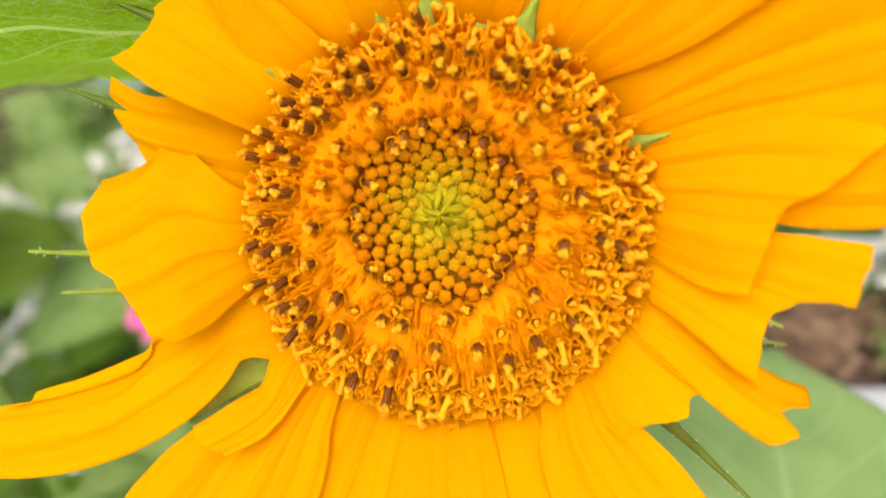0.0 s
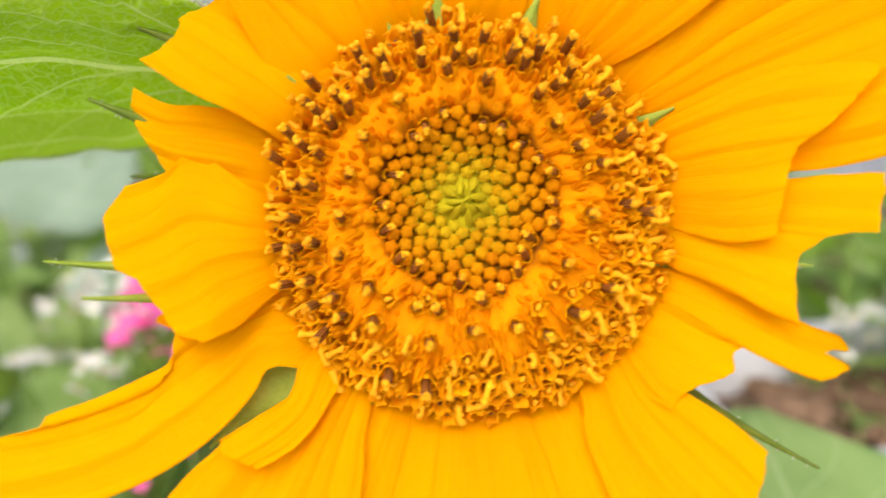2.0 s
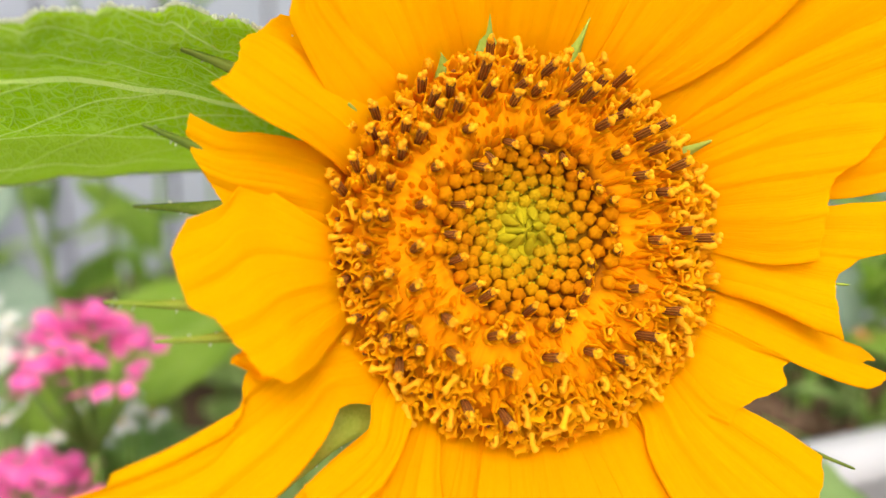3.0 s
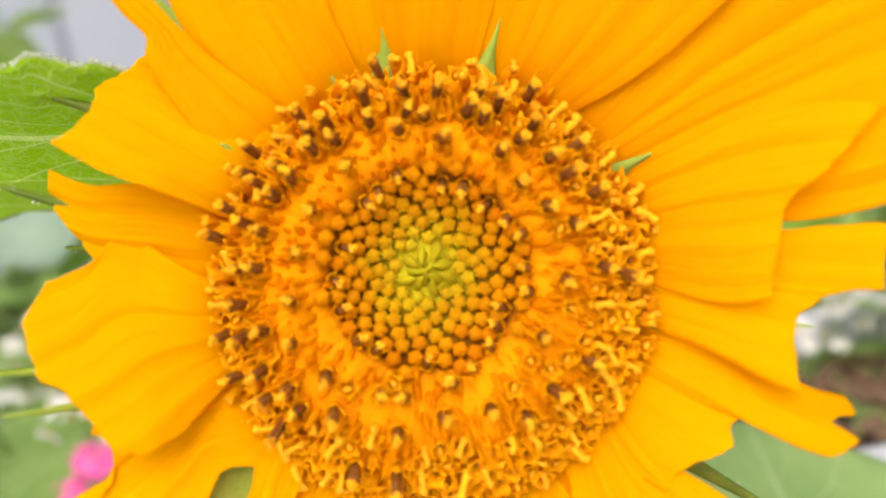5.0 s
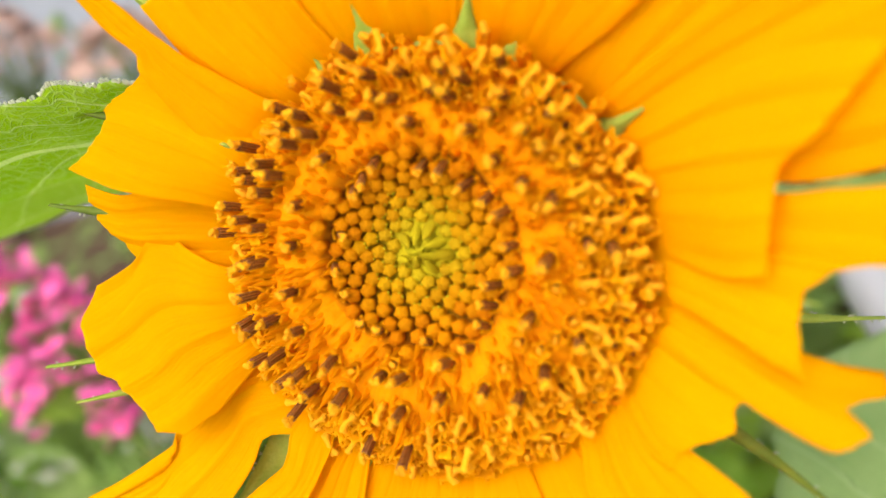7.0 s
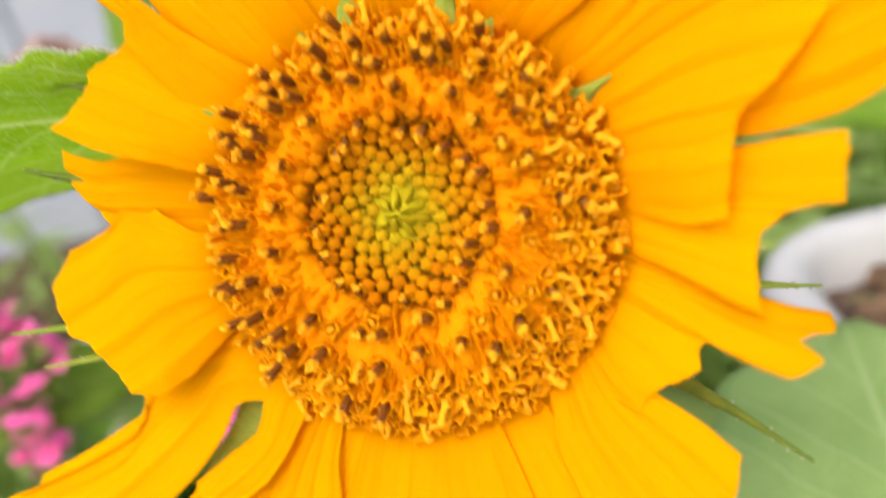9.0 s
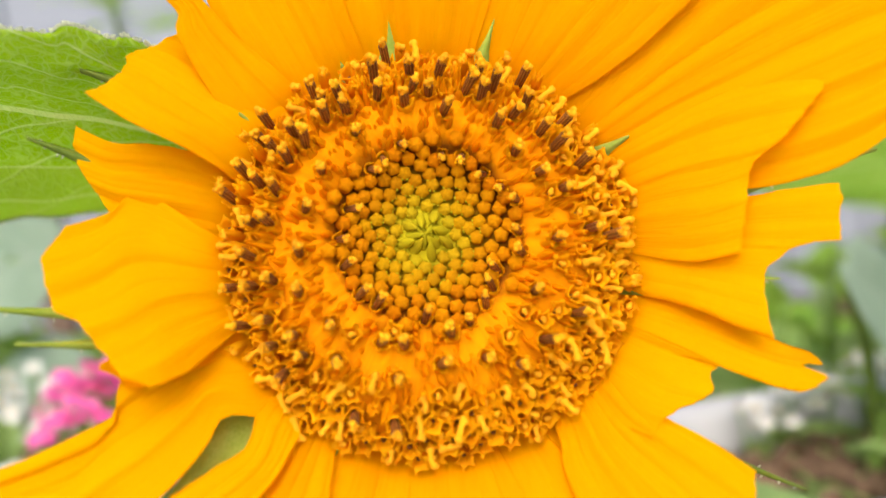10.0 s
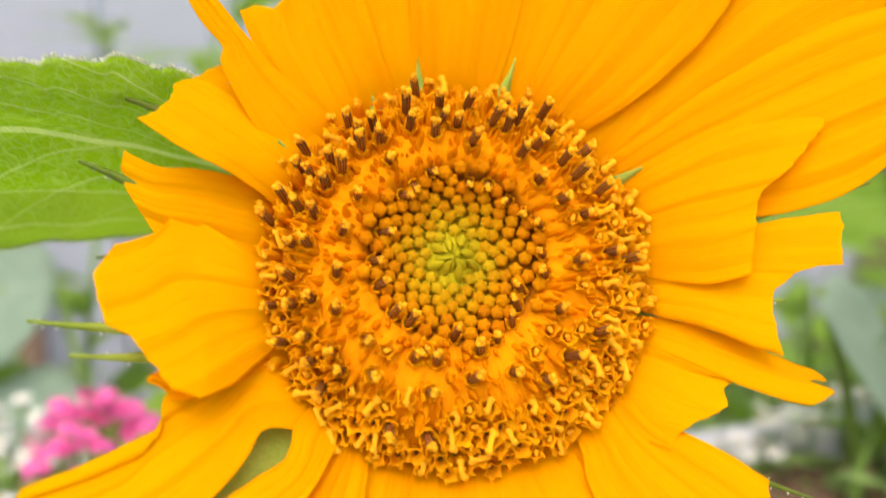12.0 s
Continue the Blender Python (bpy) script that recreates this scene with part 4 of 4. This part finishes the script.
def planter(x0, x1, y0, y1, height, corner, turn, label):
    """A trough with rounded corners and a broad rolled rim, filled with soil."""
    centre = on_trough((x0 + x1) / 2, (y0 + y1) / 2, GROUND)
    place = Matrix.Translation(centre) @ Matrix.Rotation(turn, 4, "Z")
    hx, hy = (x1 - x0) / 2, (y1 - y0) / 2
    p = thing("planter", centre, label, "planter")

    def ring(inset, z):
        pts, c = [], max(corner - inset, 0.006)
        for qx, qy, a0 in ((1, 1, 0), (-1, 1, 90), (-1, -1, 180), (1, -1, 270)):
            for s in range(9):
                a = radians(a0 + 90 * s / 8)
                pts.append(Vector((qx * (hx - inset - c) + c * math.cos(a), qy * (hy - inset - c) + c * math.sin(a), z)))
        return pts

    bm = bmesh.new()
    steps = [(0.022, 0), (0.012, height * 0.6), (0.008, height - 0.017), (0.001, height - 0.015), (0.0, height - 0.010), (0.0015, height - 0.004), (0.006, height), (0.012, height - 0.0005), (0.0165, height - 0.005), (0.018, height - 0.04)]
    rows = [[bm.verts.new(v) for v in ring(*s)] for s in steps]
    for a, b in zip(rows, rows[1:]):
        for k in range(len(a)):
            bm.faces.new((a[k], a[(k + 1) % len(a)], b[(k + 1) % len(a)], b[k]))
    bm.faces.new(rows[0][::-1])
    part("shell", bm, p, place, "glossy white shell with a rolled rim", M_POT)
    bm = bmesh.new()

    def point(s, q):
        v = Vector(((2 * s - 1) * (hx - 0.0182), (2 * q - 1) * (hy - 0.0182), 0))
        v.z = height - 0.022 + 0.006 * noise.noise(Vector((v.x * 45, v.y * 45, 2)))
        return v

    grid_sheet(bm, 60, 20, point)
    part("soil", bm, p, place, "dark crumbly potting soil", M_SOIL)
    return p


planter(0.089, 0.52, 0.166, 0.267, 0.378 - GROUND, 0.040, TROUGH_TURN, "glossy white trough planter filled with dark soil")

# Bark chips on the soil.
rr = random.Random(4)
bm = bmesh.new()
for k in range(300):
    m = Matrix.Translation(on_trough(rr.uniform(0.118, 0.5), rr.uniform(0.203, 0.246), 0.3575 + rr.uniform(0, 0.005))) @ Euler((rr.uniform(-0.5, 0.5), rr.uniform(-0.5, 0.5), rr.uniform(0, 6))).to_matrix().to_4x4()
    bmesh.ops.create_cube(bm, size=1.0, matrix=m @ Matrix.Diagonal((rr.uniform(0.005, 0.016), rr.uniform(0.003, 0.007), rr.uniform(0.002, 0.004), 1)))
tagged(new("bark_mulch", link_mesh("bark_mulch", bm, M_BARK, smooth=False)), "brown bark chips on the potting soil", "mulch", kind="stuff")

# A large tan piece of bark among them.
bm = bmesh.new()
bmesh.ops.create_icosphere(bm, subdivisions=3, radius=1.0)
for v in bm.verts:
    v.co *= 1 + 0.3 * noise.noise(v.co * 1.2)
    v.co = Vector((v.co.x * 0.011, v.co.y * 0.008, v.co.z * 0.0045))
chunk = part("bark_chunk", link_mesh("bark_chunk", bm, M_TAN), None, Matrix.Translation((0.205, 0.236, 0.361)) @ Euler((0.2, -0.1, 0.5)).to_matrix().to_4x4())
tagged(chunk, "large tan piece of bark on the potting soil", "bark")

# Pale stones on the ground behind the trough.
for k, (x, y, size) in enumerate(((0.23, 0.36, 0.030), (0.29, 0.37, 0.034), (0.34, 0.35, 0.026), (0.20, 0.40, 0.028), (0.40, 0.38, 0.032))):
    bm = bmesh.new()
    bmesh.ops.create_icosphere(bm, subdivisions=3, radius=1.0)
    for v in bm.verts:
        v.co *= 1 + 0.22 * noise.noise(v.co * 1.3 + Vector((k * 5, 0, 0)))
        v.co = Vector((v.co.x * size, v.co.y * size * 0.8, v.co.z * size * 0.62))
    ob = part("stone", link_mesh("stone", bm, M_STONE), None, Matrix.Translation((x, y, GROUND + size * 0.5)))
    tagged(ob, "pale grey rounded garden stone", "stone", "stones behind the trough")


# Leaf shapes that the garden plants share.
SHAPES = {
    "oval": link_mesh("leaf", leaf_bmesh(0.06, 0.034, 0.2, 0.2, 0.02, 0, 1, ns=10, nq=6), M_GREEN),
    "lime": link_mesh("leaf", leaf_bmesh(0.07, 0.032, 0.25, 0.2, 0.03, 0, 2, ns=10, nq=6), M_LIME),
    "lance": link_mesh("leaf", leaf_bmesh(0.075, 0.016, 0.3, 0.15, 0.02, 0, 3, (0.3, 0.9, 1.0, 0.7, 0.35, 0.02), 10, 4), M_GREEN),
    "sage": link_mesh("leaf", leaf_bmesh(0.11, 0.085, 0.12, 0.1, 0.012, 7, 4, (0.35, 1.0, 1.0, 0.85, 0.5, 0.03), 16, 10), M_SAGE),
    "hazy": link_mesh("leaf", leaf_bmesh(0.11, 0.085, 0.12, 0.1, 0.012, 7, 4, (0.35, 1.0, 1.0, 0.85, 0.5, 0.03), 16, 10), M_BLUE),
    "blade": link_mesh("leaf", leaf_bmesh(0.13, 0.034, 0.2, 0.25, 0.01, 0, 5, (0.5, 0.9, 1.0, 0.85, 0.5, 0.02), 14, 6), M_BLUE),
}


def leaf_matrix(place, turn, lift, spin, size):
    return Matrix.Translation(place) @ Euler((0, 0, radians(turn))).to_matrix().to_4x4() @ Euler((0, radians(-lift), 0)).to_matrix().to_4x4() @ Euler((radians(spin), 0, 0)).to_matrix().to_4x4() @ Matrix.Scale(size, 4)


def plant(x, y, top, shape, label, seed, leaves=16, size=1.0, lean=(0.0, 0.0), thick=0.0022, low=0.15, base=GROUND):
    """An upright garden plant: a stem with leaves in turns up its height."""
    rr = random.Random(seed)
    foot, height = Vector((x, y, base)), top - base
    p = thing("garden_plant", foot, label, "plant", "plants of the bed")
    way = lambda s: foot + Vector((lean[0] * s * s + 0.01 * math.sin(s * 4 + seed), lean[1] * s * s, height * s))
    bm = bmesh.new()
    tube(bm, [way(s / 8) - (Vector((0, 0, 0.01)) if s == 0 else Vector()) for s in range(9)], [thick * (1.2 - 0.6 * s / 8) for s in range(9)], 7)
    part("stem", bm, p, mats=M_STEM)
    for k in range(leaves):
        s = low + (1 - low) * (k + rr.random() * 0.6) / leaves
        part("leaf", SHAPES[shape], p, leaf_matrix(way(min(s, 1)), k * 137.5 + rr.uniform(-25, 25), rr.uniform(0, 45), rr.uniform(-25, 25), size * rr.uniform(0.75, 1.2) * (1.1 - 0.35 * s)))
    return p


def floret_mesh(petals, r, mat, eye):
    bm = bmesh.new()
    for k in range(petals):
        t = 2 * math.pi * k / petals
        e, f = Vector((math.cos(t), math.sin(t), 0)), Vector((-math.sin(t), math.cos(t), 0))
        rows = []
        for s, w in ((0.1, 0.12), (0.45, 0.34), (0.8, 0.40), (1.0, 0.22)):
            c = e * r * s + Vector((0, 0, r * (0.25 * s - 0.35 * s * s)))
            rows.append((bm.verts.new(c - f * r * w), bm.verts.new(c + f * r * w)))
        for a, b in zip(rows, rows[1:]):
            bm.faces.new((a[0], b[0], b[1], a[1]))
    rnd2 = random.Random(1)
    blob(bm, (0, 0, 0.02 * r), r * 0.22, 1, rnd2)
    return link_mesh("bloom", bm, [mat, eye])


APRICOT = floret_mesh(5, 0.0048, M_APRICOT, M_APRICOT)
PINK, FADED, WHITE = floret_mesh(5, 0.0031, M_PINK, M_PINK), floret_mesh(5, 0.0048, M_FADED, M_FADED), floret_mesh(4, 0.0046, M_WHITE, M_EYE)


def umbel(centre, spread, tall, n, bloom, label, category, seed, foot=None, leaf="lance", leaves=9, ground=GROUND):
    """A flower head of many small blooms on branching stalks over one stem."""
    rr = random.Random(seed)
    c = Vector(centre)
    base = Vector((c.x + rr.uniform(-0.03, 0.03), c.y + rr.uniform(0.0, 0.05), ground)) if foot is None else Vector((*foot, ground))
    p = thing(category.replace(" ", "_"), base, label, category, category + "s of the bed")
    fork = c - Vector((0, 0, tall + 0.02))
    bm = bmesh.new()
    tube(bm, [base - Vector((0, 0, 0.01)), base.lerp(fork, 0.5) + Vector((0.006, 0, 0)), fork], [0.002, 0.0017, 0.0015], 6)
    spots = []
    for k in range(n):
        a, q = k * 2.39996, math.sqrt((k + 0.5) / n)
        spots.append(c + Vector((spread * q * math.cos(a), spread * q * math.sin(a) * 0.9, tall * (0.6 - q * q) + rr.uniform(-0.004, 0.004))) + Vector((rr.uniform(-1, 1), rr.uniform(-1, 1), 0)) * 0.003)
    for k in range(0, n, 3):
        tube(bm, [fork, fork.lerp(spots[k], 0.6) + Vector((0, 0, -0.004)), spots[k]], [0.0008, 0.0006, 0.0004], 4)
    part("stem", bm, p, mats=M_STEM)
    for s in spots:
        e = s - c
        part("bloom", bloom, p, Matrix.Translation(s) @ Euler((rr.uniform(-0.9, 0.5) - e.y * 8, rr.uniform(-0.6, 0.6) + e.x * 10, rr.uniform(0, 6))).to_matrix().to_4x4() @ Matrix.Scale(rr.uniform(0.8, 1.2), 4))
    for k in range(leaves):
        s = 0.15 + 0.75 * k / max(leaves, 1)
        part("leaf", SHAPES[leaf], p, leaf_matrix(base.lerp(fork, s), k * 137.5 + seed * 40, rr.uniform(10, 50), rr.uniform(-20, 20), rr.uniform(0.5, 0.8)))
    return p


PINK_LABEL = "bright pink flower head of many tiny blooms"
umbel((-0.080, 0.232, 0.419), 0.020, 0.018, 100, PINK, PINK_LABEL, "pink flower", 1)
umbel((-0.096, 0.228, 0.374), 0.017, 0.014, 60, PINK, PINK_LABEL, "pink flower", 2)
umbel((-0.172, 0.222, 0.415), 0.020, 0.03, 110, PINK, PINK_LABEL, "pink flower", 3)
umbel((-0.195, 0.225, 0.440), 0.022, 0.02, 100, PINK, PINK_LABEL, "pink flower", 4)
umbel((-0.200, 0.222, 0.392), 0.011, 0.024, 50, PINK, PINK_LABEL, "pink flower", 8)
umbel((-0.163, 0.207, 0.386), 0.008, 0.016, 26, PINK, PINK_LABEL, "pink flower", 5)
umbel((-0.263, 0.39, 0.492), 0.032, 0.024, 120, FADED, "faded pinkish-brown flower head", "faded flower", 6)
umbel((-0.205, 0.40, 0.475), 0.030, 0.022, 110, FADED, "faded pinkish-brown flower head", "faded flower", 7)

WHITE_LABEL = "low cluster of tiny white flowers"
for k, (x, y, z) in enumerate(((-0.185, 0.30, 0.352), (-0.21, 0.33, 0.35), (-0.15, 0.29, 0.372), (-0.23, 0.28, 0.31), (-0.075, 0.26, 0.377), (-0.205, 0.26, 0.30), (-0.11, 0.25, 0.385), (-0.25, 0.27, 0.35), (-0.304, 0.27, 0.327), (-0.272, 0.265, 0.318), (-0.312, 0.272, 0.296), (-0.165, 0.262, 0.345), (-0.225, 0.252, 0.365), (-0.255, 0.30, 0.385), (-0.13, 0.268, 0.352), (-0.19, 0.245, 0.335), (-0.285, 0.29, 0.36), (-0.122, 0.295, 0.403), (-0.114, 0.30, 0.388), (-0.135, 0.30, 0.392))):
    umbel((x, y, z), 0.015, 0.012, 9, WHITE, WHITE_LABEL, "white flower", 20 + k)
for k, (x, y, z) in enumerate(((0.29, 0.40, 0.300), (0.33, 0.41, 0.308), (0.36, 0.40, 0.315), (0.25, 0.42, 0.29), (0.42, 0.45, 0.32))):
    umbel((x, y, z), 0.020, 0.014, 16, WHITE, WHITE_LABEL, "white flower", 30 + k)

for k, (x, y, z) in enumerate(((0.152, 0.238, 0.381), (0.168, 0.245, 0.386), (0.188, 0.246, 0.383), (0.205, 0.247, 0.393), (0.224, 0.25, 0.39))):
    umbel((x, y, z), 0.008, 0.005, 7, WHITE, "small white flowers growing in the trough", "white flower", 40 + k, (x + 0.004, y - 0.006), leaves=4, ground=0.352)

umbel((0.199, 0.203, 0.397), 0.006, 0.004, 9, APRICOT, "small faded orange bloom in the trough", "orange flower", 61, (0.203, 0.208), leaves=3, ground=0.352)
umbel((-0.148, 0.222, 0.300), 0.006, 0.003, 3, WHITE, "tiny white flower with a yellow eye", "white flower", 60, leaves=5)

GREEN_LABEL = "leafy green garden plant in the bed"
rr = random.Random(9)
for k in range(44):
    x, y = rr.uniform(-0.62, 0.06), rr.uniform(0.25, 0.85)
    plant(x, y, rr.uniform(0.23, 0.32) + 0.05 * (y - 0.27), ("oval", "lance", "oval", "lime", "sage")[k % 5], GREEN_LABEL, 100 + k, 14, rr.uniform(1.0, 1.5) if k % 5 != 4 else 0.8)
for k in range(9):
    x, y = rr.uniform(0.02, 0.9), rr.uniform(0.50, 0.95)
    plant(x, y, rr.uniform(0.30, 0.42), ("lime", "oval", "lime")[k % 3], GREEN_LABEL, 140 + k, 16, rr.uniform(1.2, 1.7))
for k in range(18):
    plant(rr.uniform(-0.36, -0.06), rr.uniform(0.235, 0.33), rr.uniform(0.31, 0.365), ("oval", "lime", "sage")[k % 3], GREEN_LABEL, 220 + k, 12, rr.uniform(0.8, 1.1) * (0.45 if k % 3 == 2 else 1.0), low=0.5)
for k in range(12):
    plant(rr.uniform(0.04, 0.40), rr.uniform(0.29, 0.5), rr.uniform(0.20, 0.29), ("oval", "lime", "lance")[k % 3], GREEN_LABEL, 240 + k, 12, rr.uniform(0.9, 1.3))
for k in range(8):
    plant(rr.uniform(0.35, 0.95), rr.uniform(0.5, 0.9), rr.uniform(0.22, 0.32), ("oval", "lime")[k % 2], GREEN_LABEL, 300 + k, 12, rr.uniform(1.2, 1.6))
for k in range(14):
    plant(rr.uniform(0.10, 0.46), rr.uniform(0.48, 0.80), rr.uniform(0.18, 0.27), ("oval", "lance")[k % 2], GREEN_LABEL, 320 + k, 13, rr.uniform(1.1, 1.5), low=0.3)
for k in range(8):
    plant(rr.uniform(0.17, 0.42), rr.uniform(0.30, 0.42), rr.uniform(0.38, 0.47), ("oval", "lime", "lance")[k % 3], GREEN_LABEL, 340 + k, 12, rr.uniform(0.9, 1.3), low=0.4)
TALL_LABEL = "tall green plant with hanging leaves"
plant(-0.115, 0.36, 0.475, "lime", TALL_LABEL, 171, 9, 1.0, (0.03, 0), low=0.55)
plant(-0.06, 0.46, 0.56, "lime", TALL_LABEL, 172, 8, 1.1, (0.02, 0), low=0.5)
plant(-0.20, 0.55, 0.62, "oval", TALL_LABEL, 173, 9, 1.4, (-0.02, 0), low=0.6)
plant(-0.02, 0.62, 0.66, "lime", TALL_LABEL, 174, 8, 1.3, (-0.03, 0), low=0.6)
TROUGH_LABEL = "upright green plant growing in the white trough"
for k, (x, y, top, shape) in enumerate(((0.195, 0.215, 0.44, "lime"), (0.225, 0.205, 0.455, "lime"), (0.26, 0.21, 0.46, "blade"), (0.31, 0.21, 0.46, "lime"), (0.38, 0.21, 0.47, "lime"))):
    x, y, top = on_trough(x, y, top)
    plant(x, y, top, shape, TROUGH_LABEL, 180 + k, 7, 0.75, (0.01, 0.005), 0.0026, low=0.3, base=0.352)
LOW_LABEL = "low leafy seedling in the white trough"
for k in range(5):
    v = on_trough(0.26 + 0.04 * k, rr.uniform(0.214, 0.228), 0)
    plant(v.x, v.y, rr.uniform(0.385, 0.405), ("oval", "lance", "lime")[k % 3], LOW_LABEL, 260 + k, 8, rr.uniform(0.38, 0.55), thick=0.0013, low=0.4, base=0.352)

# Broad leaves close behind the sunflower.
def single_leaf(shape, place, turn, lift, spin, size, label, foot=None):
    foot = foot or Vector((place[0] + 0.02, place[1] + 0.03, GROUND))
    p = thing("broad_leaf_plant", foot, label, "plant")
    bm = bmesh.new()
    tube(bm, [foot - Vector((0, 0, 0.01)), foot.lerp(Vector(place), 0.6) + Vector((0.01, 0.01, 0)), Vector(place)], [0.003, 0.0022, 0.0015], 7)
    part("stem", bm, p, mats=M_STEM)
    thicken(part("leaf", SHAPES[shape], p, leaf_matrix(place, turn, lift, spin, size)), 0.0005)
    return p


PALE_LABEL = "pale green garden leaf on a thin stalk"
for k in range(9):
    x, y = rr.uniform(-0.36, -0.07), rr.uniform(0.245, 0.36)
    single_leaf(("oval", "sage", "lime")[k % 3], (x, y, rr.uniform(0.30, 0.395)), rr.uniform(100, 260), rr.uniform(-10, 25), rr.uniform(-50, -15), rr.uniform(0.9, 1.3) * (0.55 if k % 3 == 1 else 1.0), PALE_LABEL)
single_leaf("hazy", (-0.108, 0.33, 0.446), 178, 0, -60, 0.72, "broad bluish-green leaf on a long stalk")
single_leaf("hazy", (-0.100, 0.318, 0.398), 185, -5, -55, 0.42, "small bluish-green leaf on a thin stalk")
single_leaf("lime", (-0.02, 0.30, 0.40), 190, -15, -35, 1.6, "broad mid-green leaf on a long stalk")
single_leaf("lime", (0.185, 0.275, 0.415), 175, 4, -55, 1.0, "bright lime-green leaf on a slim stalk")
single_leaf("lime", (0.25, 0.27, 0.468), 195, 6, -50, 1.3, "bright lime-green leaf on a slim stalk")
single_leaf("blade", (0.150, 0.20, 0.452), 8, -44, 68, 0.85, "bluish-green blade leaf on a slim stalk", Vector((0.196, 0.222, 0.352)))
single_leaf("blade", (0.30, 0.262, 0.38), 175, 60, -60, 0.66, "bluish-green blade leaf on a slim stalk")
plant(-0.094, 0.42, 0.556, "lance", TALL_LABEL, 175, 8, 0.6, (0.0, 0), low=0.96)
single_leaf("lime", (-0.262, 0.45, 0.492), 200, -65, -20, 0.75, "bright lime-green leaf on a slim stalk")
single_leaf("lime", (-0.172, 0.45, 0.452), 150, 55, -50, 0.8, "bright lime-green leaf on a slim stalk")
